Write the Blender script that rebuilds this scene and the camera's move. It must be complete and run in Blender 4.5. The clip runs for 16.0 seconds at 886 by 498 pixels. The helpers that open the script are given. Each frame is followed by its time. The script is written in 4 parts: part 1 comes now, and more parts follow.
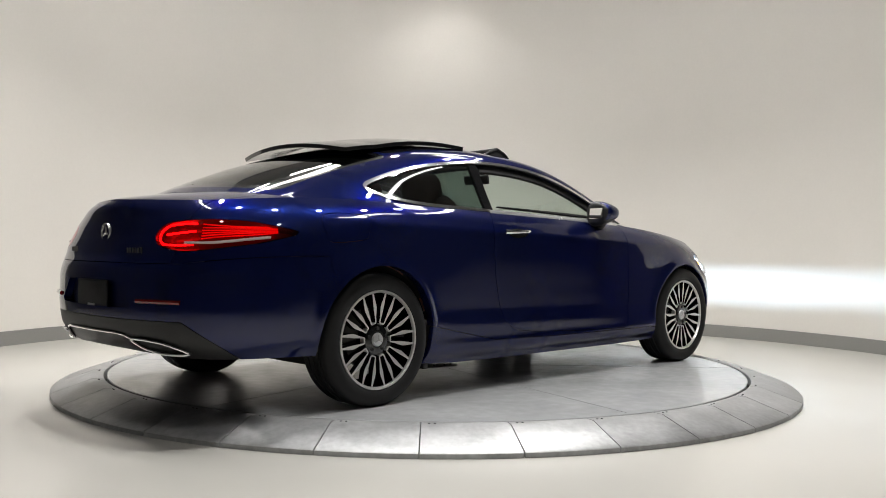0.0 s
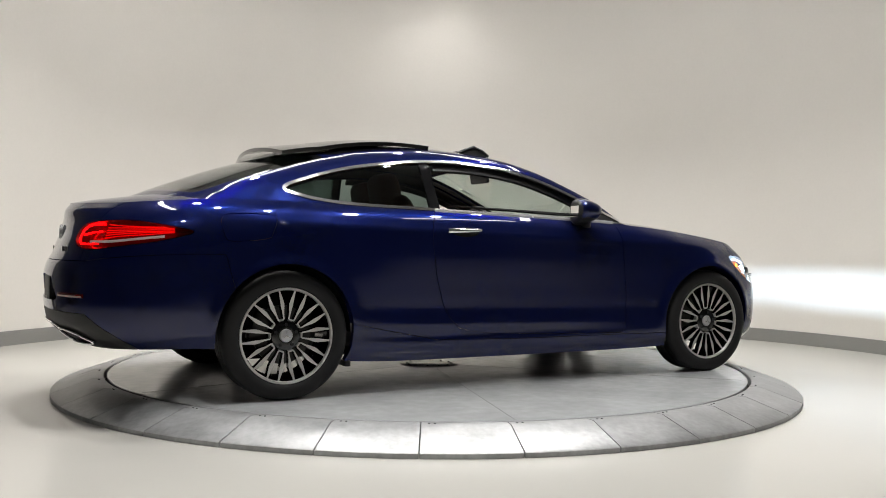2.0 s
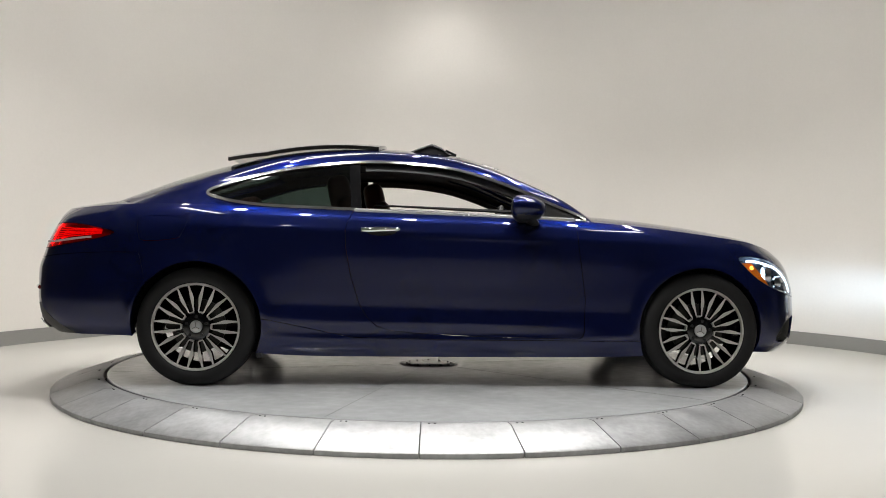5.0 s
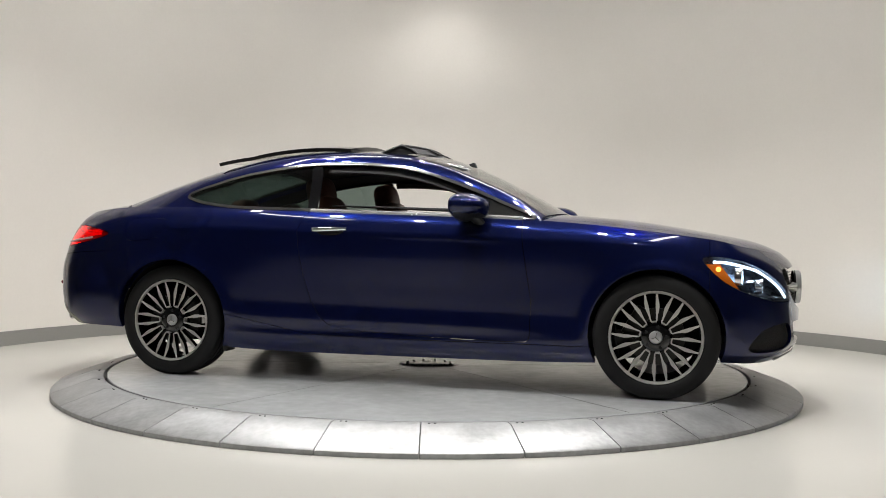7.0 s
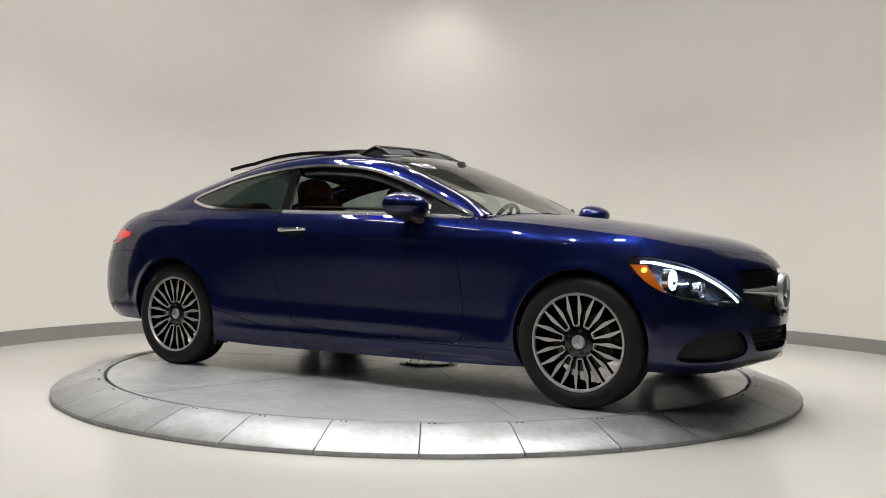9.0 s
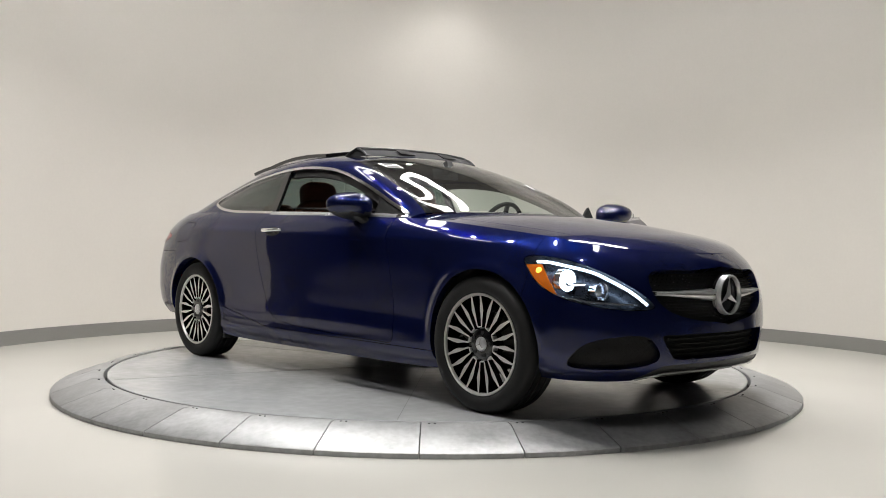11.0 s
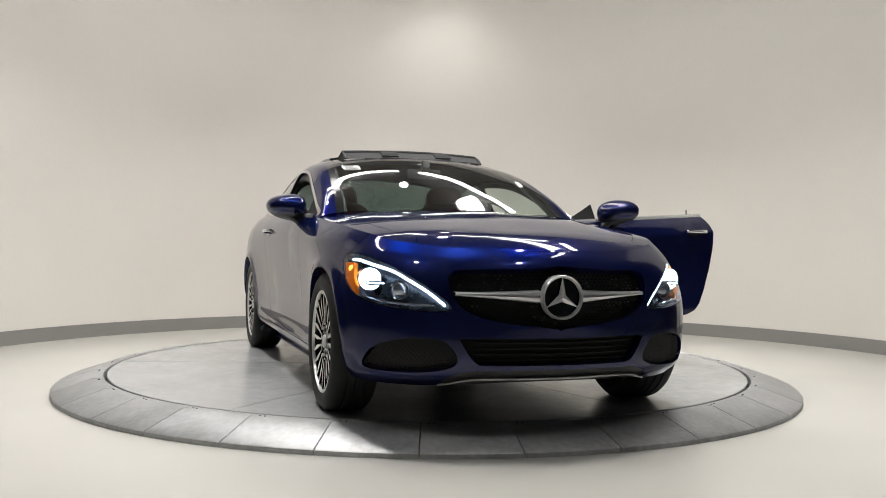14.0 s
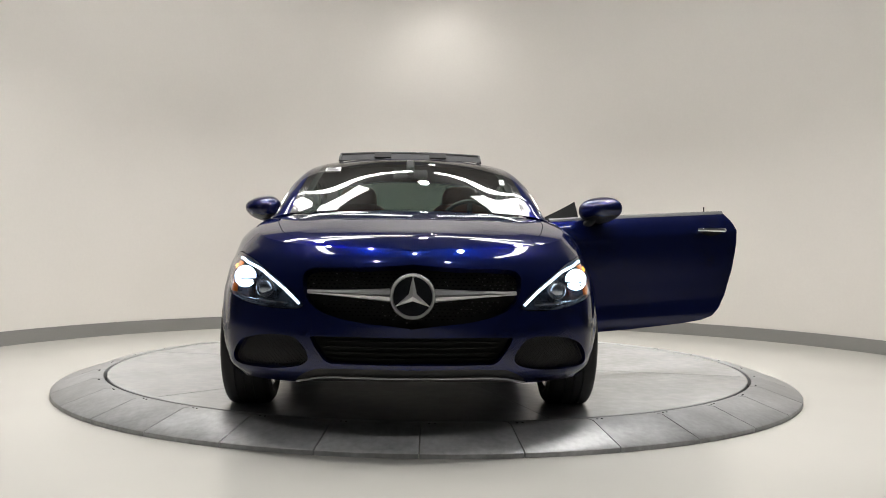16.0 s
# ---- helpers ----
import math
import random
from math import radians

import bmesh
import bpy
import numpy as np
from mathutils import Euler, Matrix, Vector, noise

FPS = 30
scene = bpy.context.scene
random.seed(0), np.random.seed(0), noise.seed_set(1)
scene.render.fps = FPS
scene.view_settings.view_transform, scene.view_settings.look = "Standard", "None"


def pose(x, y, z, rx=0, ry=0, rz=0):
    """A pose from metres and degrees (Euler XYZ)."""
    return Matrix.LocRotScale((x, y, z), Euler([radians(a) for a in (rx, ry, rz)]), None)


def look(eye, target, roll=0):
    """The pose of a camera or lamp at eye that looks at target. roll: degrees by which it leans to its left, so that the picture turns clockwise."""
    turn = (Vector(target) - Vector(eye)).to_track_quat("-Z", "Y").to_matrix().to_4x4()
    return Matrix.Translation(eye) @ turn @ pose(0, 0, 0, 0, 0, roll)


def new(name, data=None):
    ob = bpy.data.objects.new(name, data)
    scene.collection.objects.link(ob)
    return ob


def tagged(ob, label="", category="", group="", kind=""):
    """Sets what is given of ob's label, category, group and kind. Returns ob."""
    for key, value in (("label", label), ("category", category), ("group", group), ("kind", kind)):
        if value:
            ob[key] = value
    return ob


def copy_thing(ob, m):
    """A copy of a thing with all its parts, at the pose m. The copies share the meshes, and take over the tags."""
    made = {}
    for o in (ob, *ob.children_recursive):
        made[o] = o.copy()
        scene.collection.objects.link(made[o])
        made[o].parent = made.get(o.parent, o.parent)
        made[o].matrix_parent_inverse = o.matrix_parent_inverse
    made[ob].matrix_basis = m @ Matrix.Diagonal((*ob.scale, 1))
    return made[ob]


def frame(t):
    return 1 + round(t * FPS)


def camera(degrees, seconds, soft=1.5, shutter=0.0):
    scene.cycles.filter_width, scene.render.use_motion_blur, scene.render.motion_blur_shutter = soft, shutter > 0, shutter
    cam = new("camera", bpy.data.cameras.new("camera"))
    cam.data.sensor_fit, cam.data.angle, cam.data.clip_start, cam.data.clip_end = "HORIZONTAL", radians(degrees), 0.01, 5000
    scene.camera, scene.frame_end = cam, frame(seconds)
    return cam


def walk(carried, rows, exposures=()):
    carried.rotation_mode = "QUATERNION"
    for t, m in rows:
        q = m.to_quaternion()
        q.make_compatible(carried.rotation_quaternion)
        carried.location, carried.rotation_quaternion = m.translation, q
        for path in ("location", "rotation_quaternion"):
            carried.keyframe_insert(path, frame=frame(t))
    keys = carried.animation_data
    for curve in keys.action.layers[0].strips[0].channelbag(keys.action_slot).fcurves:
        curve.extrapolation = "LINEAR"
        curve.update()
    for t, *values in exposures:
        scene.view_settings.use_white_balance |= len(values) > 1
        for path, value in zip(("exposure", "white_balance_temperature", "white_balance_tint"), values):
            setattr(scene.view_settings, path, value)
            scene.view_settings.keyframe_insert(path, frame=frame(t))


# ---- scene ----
# ---------- camera: on a stand, still, level with the door handles ----------
EYE = (0.0, -6.1088, 0.7849)
PAN, TILT, ROLL = -0.793, 0.13, 0.724
cam = camera(52.03, 16.0, soft=0.9)
STAND = pose(*EYE, 90 - TILT, 0, PAN) @ pose(0, 0, 0, 0, 0, ROLL)
walk(cam, [(0.0, STAND), (16.0, STAND)])

# ---------- turntable angle through the clip: seconds, heading in degrees ----------
TURN = [(0.0, 43.95), (0.5, 39.85), (1.0, 35.5), (1.5, 31.4), (2.0, 27.0), (2.5, 22.95), (3.0, 18.75), (3.5, 14.65), (4.0, 10.35),
        (4.6, 5.3), (5.2, 0.2), (5.8, -4.9), (6.5, -10.95), (7.0, -15.6), (7.5, -19.75), (8.0, -24.05), (8.5, -28.1), (9.0, -32.5),
        (9.6, -37.3), (10.2, -42.1), (10.8, -46.9), (11.5, -52.2), (12.0, -56.2), (12.5, -60.05), (13.0, -64.2), (13.5, -68.05),
        (14.0, -72.2), (14.5, -76.0), (15.0, -80.05), (15.5, -84.1), (16.0, -88.2)]
CAR_X, CAR_Y = 0.091, -0.144      # the car's mid-wheelbase point on the disc
FLOOR_Z = -0.097
WALL_X, WALL_Y, WALL_R = 0.18, 0.15, 4.03
CEIL_Z = 4.05

# ---------- light: world glow off, lamps in the ceiling ----------
world = bpy.data.worlds.new("world")
scene.world = world
world.use_nodes = True
world.node_tree.nodes["Background"].inputs[0].default_value = (0.9, 0.95, 1.0, 1)
world.node_tree.nodes["Background"].inputs[1].default_value = 0.02
scene.view_settings.exposure = 0.13
PANEL_GLOW, SPOT_WATTS, WASH_WATTS = 19.0, 124.0, 42.0      # strength of the ceiling lamps

# ---------- mesh tools ----------
def link(name, V, F, material, parent=None, label="", smooth=True, sharp=35):
    """One mesh object; F may be of any polygon size."""
    me = bpy.data.meshes.new(name)
    me.from_pydata([tuple(map(float, v[:3])) for v in V], [], [tuple(int(i) for i in f) for f in F])
    me.materials.append(material)
    if smooth:
        me.polygons.foreach_set("use_smooth", [True] * len(me.polygons))
        me.set_sharp_from_angle(angle=radians(sharp))
    me.update()
    ob = new(name, me)
    if parent:
        ob.parent = parent
    if label:
        ob["label"] = label
    return ob


def part(name, bm, material, parent=None, label="", smooth=True, sharp=35):
    """Links a bmesh as one mesh object under a thing or a part."""
    bmesh.ops.recalc_face_normals(bm, faces=bm.faces)
    me = bpy.data.meshes.new(name)
    bm.to_mesh(me)
    bm.free()
    me.materials.append(material)
    if smooth:
        me.polygons.foreach_set("use_smooth", [True] * len(me.polygons))
        me.set_sharp_from_angle(angle=radians(sharp))
    ob = new(name, me)
    if parent:
        ob.parent = parent
    if label:
        ob["label"] = label
    return ob


def add_box(bm, size, m=None, bevel=0.0, seg=2):
    made = bmesh.ops.create_cube(bm, size=1.0, matrix=(m or Matrix()) @ Matrix.Diagonal((*size, 1)))
    if bevel:
        edges = list({e for v in made["verts"] for e in v.link_edges})
        bmesh.ops.bevel(bm, geom=edges, offset=bevel, segments=seg, profile=0.6, affect="EDGES")
    return bm


def add_cyl(bm, r, depth, m=None, seg=32, r2=None):
    bmesh.ops.create_cone(bm, cap_ends=True, segments=seg, radius1=r, radius2=r if r2 is None else r2, depth=depth, matrix=m or Matrix())
    return bm


def pillow(bm, size, m=None, e=0.55, n=20, k=12):
    """A cushion: a ball squared off towards its box."""
    p = lambda v: math.copysign(abs(v) ** e, v)
    rows = []
    for i in range(k + 1):
        a = math.pi * i / k - math.pi / 2
        rows.append([bm.verts.new((m or Matrix()) @ Vector((size[0] / 2 * p(math.cos(a)) * p(math.cos(2 * math.pi * j / n)), size[1] / 2 * p(math.cos(a)) * p(math.sin(2 * math.pi * j / n)), size[2] / 2 * p(math.sin(a))))) for j in range(n)])
    for i in range(k):
        for j in range(n):
            bm.faces.new((rows[i][j], rows[i][(j + 1) % n], rows[i + 1][(j + 1) % n], rows[i + 1][j]))
    bmesh.ops.remove_doubles(bm, verts=rows[0] + rows[-1], dist=1e-5)
    return bm


def lathe(prof, n=96, a0=0.0, a1=360.0, cx=0.0, cy=0.0):
    """Vertices and quads of a profile (r, z) turned about z."""
    whole = abs(a1 - a0) >= 359.9
    steps = n if whole else n + 1
    V = [(cx + r * math.cos(radians(a0 + (a1 - a0) * i / n)), cy + r * math.sin(radians(a0 + (a1 - a0) * i / n)), z) for i in range(steps) for r, z in prof]
    k = len(prof)
    F = [(i * k + j, ((i + 1) % steps) * k + j, ((i + 1) % steps) * k + j + 1, i * k + j + 1) for i in range(n) for j in range(k - 1)]
    return V, F


def moved(V, m):
    return [m @ Vector(v[:3]) for v in V]


def tube(points, r, n=8, closed=False, flat=1.0):
    """A round bar along points."""
    P = [Vector(p) for p in points]
    k = len(P)
    V, F = [], []
    for i in range(k):
        a = P[(i + 1) % k] if closed or i < k - 1 else P[i]
        b = P[(i - 1) % k] if closed or i > 0 else P[i]
        d = (a - b).normalized()
        up = Vector((0, 0, 1)) if abs(d.z) < 0.9 else Vector((1, 0, 0))
        s = d.cross(up).normalized()
        u = s.cross(d).normalized()
        for j in range(n):
            t = 2 * math.pi * j / n
            V.append(P[i] + s * (r * math.cos(t)) + u * (r * flat * math.sin(t)))
    for i in range(k if closed else k - 1):
        for j in range(n):
            F.append((i * n + j, ((i + 1) % k) * n + j, ((i + 1) % k) * n + (j + 1) % n, i * n + (j + 1) % n))
    if not closed:
        F += [tuple(range(n))[::-1], tuple((k - 1) * n + j for j in range(n))]
    return V, F


def spline(t, y, x):
    """Natural cubic spline through (t, y) at x."""
    t, y, x = np.asarray(t, float), np.asarray(y, float), np.asarray(x, float)
    n, h = len(t), np.diff(t)
    A, b = np.zeros((n, n)), np.zeros((n,) + y.shape[1:])
    A[0, 0] = A[-1, -1] = 1
    for i in range(1, n - 1):
        A[i, i - 1:i + 2] = h[i - 1], 2 * (h[i - 1] + h[i]), h[i]
        b[i] = 6 * ((y[i + 1] - y[i]) / h[i] - (y[i] - y[i - 1]) / h[i - 1])
    M = np.linalg.solve(A, b)
    i = np.clip(np.searchsorted(t, x) - 1, 0, n - 2)
    ex = (slice(None),) + (None,) * (y.ndim - 1)
    a, c, hh = (t[i + 1] - x)[ex], (x - t[i])[ex], h[i][ex]
    return (M[i] * a ** 3 + M[i + 1] * c ** 3) / (6 * hh) + (y[i] / hh - M[i] * hh / 6) * a + (y[i + 1] / hh - M[i + 1] * hh / 6) * c


def blur(a, sigma, axis, ends="odd"):
    if sigma <= 0:
        return a
    k = np.exp(-0.5 * (np.arange(-int(3 * sigma) - 1, int(3 * sigma) + 2) / sigma) ** 2)
    k /= k.sum()
    p = len(k) // 2
    pad = [(0, 0)] * a.ndim
    pad[axis] = (p, p)
    return np.apply_along_axis(lambda v: np.convolve(v, k, "valid"), axis, np.pad(a, pad, mode="reflect", reflect_type=ends))


def smooth_loop(points, n=12):
    """A closed curve through points, softened at its corners."""
    P = np.array(points, float)
    k = len(P)
    Q = []
    for i in range(k):
        p0, p1, p2, p3 = P[i - 1], P[i], P[(i + 1) % k], P[(i + 2) % k]
        for t in np.arange(n) / n:
            Q.append(0.5 * (2 * p1 + (p2 - p0) * t + (2 * p0 - 5 * p1 + 4 * p2 - p3) * t * t + (3 * p1 - p0 - 3 * p2 + p3) * t ** 3))
    return np.array(Q)


def inside(poly, q):
    """Signed distance of 2D points q to a polygon: negative inside."""
    poly, q = np.asarray(poly, float), np.asarray(q, float)
    best, odd = np.full(len(q), 1e9), np.zeros(len(q), bool)
    for a, b in zip(poly, np.roll(poly, -1, 0)):
        ab = b - a
        if ab @ ab < 1e-14:
            continue
        t = np.clip(((q - a) @ ab) / (ab @ ab), 0, 1)
        best = np.minimum(best, np.hypot(*(q - a - t[:, None] * ab).T))
        hit = (a[1] > q[:, 1]) != (b[1] > q[:, 1])
        if abs(ab[1]) > 1e-12:
            odd ^= hit & (q[:, 0] < a[0] + (q[:, 1] - a[1]) / ab[1] * ab[0])
    return np.where(odd, -best, best)


def sheet(P):
    """Grid of points (n, m, k) to vertices and quads; further columns than x, y, z ride along."""
    n, m = P.shape[:2]
    F = [(i * m + j, (i + 1) * m + j, (i + 1) * m + j + 1, i * m + j + 1) for i in range(n - 1) for j in range(m - 1)]
    return P.reshape(n * m, -1), F


def keep(V, F):
    used = sorted({i for f in F for i in f})
    if not used:
        return np.zeros((0, V.shape[1])), []
    where = {o: i for i, o in enumerate(used)}
    return V[used], [tuple(where[i] for i in f) for f in F]


def cut(S, f):
    """Splits a sheet along f = 0: (where f is negative, where it is positive)."""
    V, F = S
    f = np.where(np.abs(f) < 1e-5, 1e-5, f)
    extra, made, neg, pos = [], {}, [], []

    def cross(a, b):
        key = (min(a, b), max(a, b))
        if key not in made:
            t = f[key[0]] / (f[key[0]] - f[key[1]])
            made[key] = len(V) + len(extra)
            extra.append(V[key[0]] * (1 - t) + V[key[1]] * t)
        return made[key]
    for face in F:
        s = [f[i] < 0 for i in face]
        if all(s):
            neg.append(face)
        elif not any(s):
            pos.append(face)
        else:
            a, b = [], []
            for i, j, si, sj in zip(face, face[1:] + face[:1], s, s[1:] + s[:1]):
                (a if si else b).append(i)
                if si != sj:
                    c = cross(i, j)
                    a.append(c), b.append(c)
            if len(a) > 2:
                neg.append(tuple(a))
            if len(b) > 2:
                pos.append(tuple(b))
    W = np.vstack([V, np.array(extra)]) if extra else V
    return keep(W, neg), keep(W, pos)


def normals(V, F):
    N = np.zeros((len(V), 3))
    for f in F:
        p = V[list(f), :3]
        n = np.zeros(3)
        for i in range(1, len(f) - 1):
            n += np.cross(p[i] - p[0], p[i + 1] - p[0])
        N[list(f)] += n
    return N / np.maximum(np.linalg.norm(N, axis=1, keepdims=True), 1e-12)


def shell(S, thick, out=0.0, back=False, centre=(0, 0, 0.6)):
    """A sheet with turned-in edges of a panel's thickness, normals away from centre."""
    V, F = S
    N = normals(V, F)
    if np.einsum("ij,ij->", N, V[:, :3] - np.array(centre)) < 0:
        F, N = [f[::-1] for f in F], -N
    mid = np.abs(V[:, 1]) < 1e-5
    N[mid, 1] = 0
    N /= np.maximum(np.linalg.norm(N, axis=1, keepdims=True), 1e-12)
    P = V[:, :3] + N * out
    edges = {}
    for f in F:
        for a, b in zip(f, f[1:] + f[:1]):
            if (b, a) in edges:
                del edges[(b, a)]
            else:
                edges[(a, b)] = 1
    W, G = [tuple(p) for p in P], list(F)
    inner = {}
    for a, b in edges:
        if mid[a] and mid[b]:
            continue
        for i in (a, b):
            if i not in inner:
                inner[i] = (len(W), len(W) + 1)
                W += [tuple(P[i]), tuple(P[i] - N[i] * thick)]
        G.append((inner[b][0], inner[a][0], inner[a][1], inner[b][1]))
    if back:
        k = len(W)
        W += [tuple(p) for p in P - N * thick]
        G += [tuple(k + i for i in f[::-1]) for f in F]
    return W, G


def mirrored(V, F):
    return [(v[0], -v[1], v[2]) for v in V], [tuple(f[::-1]) for f in F]

# ---------- materials ----------
def surface(name, color, rough=0.5, metal=0.0, coat=0.0, spec=0.5, var=0.06, scale=3.0, fine=60.0, bump=0.0, rvar=0.08, coat_rough=0.03):
    """A surface with colour and gloss varied at two scales, and fine relief."""
    m = bpy.data.materials.new(name)
    m.use_nodes = True
    t = m.node_tree
    p = t.nodes["Principled BSDF"]
    p.inputs["Metallic"].default_value = metal
    p.inputs["Coat Weight"].default_value = coat
    p.inputs["Coat Roughness"].default_value = coat_rough
    p.inputs["Specular IOR Level"].default_value = spec
    co = t.nodes.new("ShaderNodeTexCoord")
    big, small = t.nodes.new("ShaderNodeTexNoise"), t.nodes.new("ShaderNodeTexNoise")
    for n, s, d in ((big, scale, 4), (small, fine, 3)):
        n.inputs["Scale"].default_value = s
        n.inputs["Detail"].default_value = d
        t.links.new(co.outputs["Object"], n.inputs["Vector"])
    mix = t.nodes.new("ShaderNodeMath")
    mix.operation = "MULTIPLY_ADD"
    t.links.new(big.outputs["Fac"], mix.inputs[0])
    mix.inputs[1].default_value = 0.6
    half = t.nodes.new("ShaderNodeMath")
    half.operation = "MULTIPLY"
    half.inputs[1].default_value = 0.4
    t.links.new(small.outputs["Fac"], half.inputs[0])
    t.links.new(half.outputs[0], mix.inputs[2])
    ramp = t.nodes.new("ShaderNodeMapRange")
    ramp.inputs["From Min"].default_value, ramp.inputs["From Max"].default_value = 0.3, 0.7
    ramp.inputs["To Min"].default_value, ramp.inputs["To Max"].default_value = 1 - var, 1 + var
    t.links.new(mix.outputs[0], ramp.inputs["Value"])
    col = t.nodes.new("ShaderNodeVectorMath")
    col.operation = "SCALE"
    col.inputs[0].default_value = color
    t.links.new(ramp.outputs["Result"], col.inputs["Scale"])
    t.links.new(col.outputs[0], p.inputs["Base Color"])
    r = t.nodes.new("ShaderNodeMapRange")
    r.inputs["From Min"].default_value, r.inputs["From Max"].default_value = 0.3, 0.7
    r.inputs["To Min"].default_value, r.inputs["To Max"].default_value = max(0.02, rough - rvar), min(1, rough + rvar)
    t.links.new(mix.outputs[0], r.inputs["Value"])
    t.links.new(r.outputs["Result"], p.inputs["Roughness"])
    if bump:
        b = t.nodes.new("ShaderNodeBump")
        b.inputs["Strength"].default_value = bump
        b.inputs["Distance"].default_value = 0.002
        t.links.new(small.outputs["Fac"], b.inputs["Height"])
        t.links.new(b.outputs["Normal"], p.inputs["Normal"])
    return m


def pane(name, tint, gloss=1.0):
    """Thin glass: tinted see-through with a gloss that grows at grazing angles."""
    m = bpy.data.materials.new(name)
    m.use_nodes = True
    t = m.node_tree
    t.nodes.remove(t.nodes["Principled BSDF"])
    a, b, f, mx, pw, ma = (t.nodes.new(k) for k in ("ShaderNodeBsdfTransparent", "ShaderNodeBsdfGlossy", "ShaderNodeLayerWeight", "ShaderNodeMixShader", "ShaderNodeMath", "ShaderNodeMath"))
    a.inputs["Color"].default_value = (*tint, 1)
    b.inputs["Roughness"].default_value = 0.01
    b.inputs["Color"].default_value = (gloss, gloss, gloss, 1)
    f.inputs["Blend"].default_value = 0.5
    pw.operation, ma.operation = "POWER", "MULTIPLY_ADD"
    pw.inputs[1].default_value = 4.0
    ma.inputs[1].default_value, ma.inputs[2].default_value = 0.92, 0.055
    t.links.new(f.outputs["Facing"], pw.inputs[0])
    t.links.new(pw.outputs[0], ma.inputs[0])
    t.links.new(ma.outputs[0], mx.inputs["Fac"])
    t.links.new(a.outputs[0], mx.inputs[1])
    t.links.new(b.outputs[0], mx.inputs[2])
    t.links.new(mx.outputs[0], t.nodes["Material Output"].inputs["Surface"])
    return m


def glow(name, color, strength):
    m = bpy.data.materials.new(name)
    m.use_nodes = True
    p = m.node_tree.nodes["Principled BSDF"]
    p.inputs["Base Color"].default_value = (*color, 1)
    p.inputs["Emission Color"].default_value = (*color, 1)
    p.inputs["Emission Strength"].default_value = strength
    return m


PAINT = surface("blue_metallic_paint", (0.0055, 0.0098, 0.062), 0.28, 0.52, 1.0, 0.0, 0.06, 2.0, 900.0, 0.0, 0.02, 0.006)
lacquer = PAINT.node_tree.nodes["Principled BSDF"]
lacquer.inputs["Specular Tint"].default_value = (0.05, 0.08, 0.30, 1)
lacquer.inputs["Coat IOR"].default_value = 1.5
BLACK = surface("black_plastic", (0.012, 0.012, 0.013), 0.45, 0, 0, 0.5, 0.15, 6, 250, 0.15)
GLOSS_BLACK = surface("gloss_black", (0.006, 0.006, 0.007), 0.12, 0, 0.6, 0.5, 0.1, 5, 90, 0, 0.03)
LINER = surface("arch_liner", (0.010, 0.010, 0.010), 0.85, 0, 0, 0.3, 0.2, 8, 120, 0.2)
RUBBER = surface("tyre_rubber", (0.0105, 0.0105, 0.011), 0.66, 0, 0, 0.4, 0.2, 12, 180, 0.3)
CHROME = surface("chrome", (0.82, 0.82, 0.83), 0.10, 1.0, 0, 0.5, 0.04, 8, 200, 0, 0.04)
SATIN = surface("satin_silver", (0.66, 0.66, 0.67), 0.33, 0.6, 0, 0.5, 0.05, 10, 300, 0, 0.06)
ALLOY = surface("machined_alloy", (0.74, 0.73, 0.71), 0.36, 0.75, 0.3, 0.5, 0.06, 12, 400, 0.05, 0.06)
DISC_STEEL = surface("brake_steel", (0.07, 0.068, 0.065), 0.35, 1.0, 0, 0.5, 0.12, 14, 300, 0.1)
LEATHER = surface("saddle_brown_leather", (0.145, 0.052, 0.028), 0.50, 0, 0, 0.4, 0.14, 5, 160, 0.35)
TRIM_DARK = surface("dark_cabin_trim", (0.018, 0.017, 0.017), 0.65, 0, 0, 0.4, 0.15, 5, 140, 0.2)
HEADLINER = surface("headliner", (0.035, 0.033, 0.032), 0.9, 0, 0, 0.3, 0.1, 5, 200, 0.2)
REFLECTOR = surface("headlamp_bowl", (0.55, 0.57, 0.62), 0.22, 1.0, 0, 0.5, 0.05, 20, 200, 0, 0.05)
WINDSCREEN = pane("windscreen_glass", (0.62, 0.72, 0.66))
TINTED = pane("tinted_glass", (0.20, 0.26, 0.24))
LENS = pane("clear_lens", (0.93, 0.95, 0.97), 0.9)
RED_LENS = pane("red_lens", (0.62, 0.012, 0.015), 0.9)
MIRROR = surface("mirror_glass", (0.8, 0.8, 0.8), 0.02, 1.0, 0, 0.5, 0.02, 4, 50, 0, 0.0)
PAPER = surface("white_sticker", (0.75, 0.76, 0.75), 0.6, 0, 0, 0.4, 0.04)
INK = surface("grey_ink", (0.12, 0.12, 0.12), 0.6)
AMBER = surface("amber_lens", (0.85, 0.20, 0.015), 0.15, 0, 0.6, 0.5, 0.06, 30, 200, 0, 0.04)
RED_DARK = surface("red_reflector", (0.14, 0.005, 0.006), 0.18, 0, 0.6, 0.5, 0.1, 30, 300, 0, 0.04)
DRL_GLOW = glow("daytime_light", (0.66, 0.82, 1.0), 4.2)
BEAM_GLOW = glow("projector_light", (0.60, 0.80, 1.0), 11.0)
AMBER_GLOW = glow("indicator_light", (1.0, 0.42, 0.05), 3.0)
TAIL_GLOW = glow("tail_light_glow", (1.0, 0.06, 0.07), 7.0)
TAIL_DIM = glow("tail_light_dim", (1.0, 0.03, 0.04), 0.8)
BURNER = glow("burner_light", (0.62, 0.80, 1.0), 105000.0)
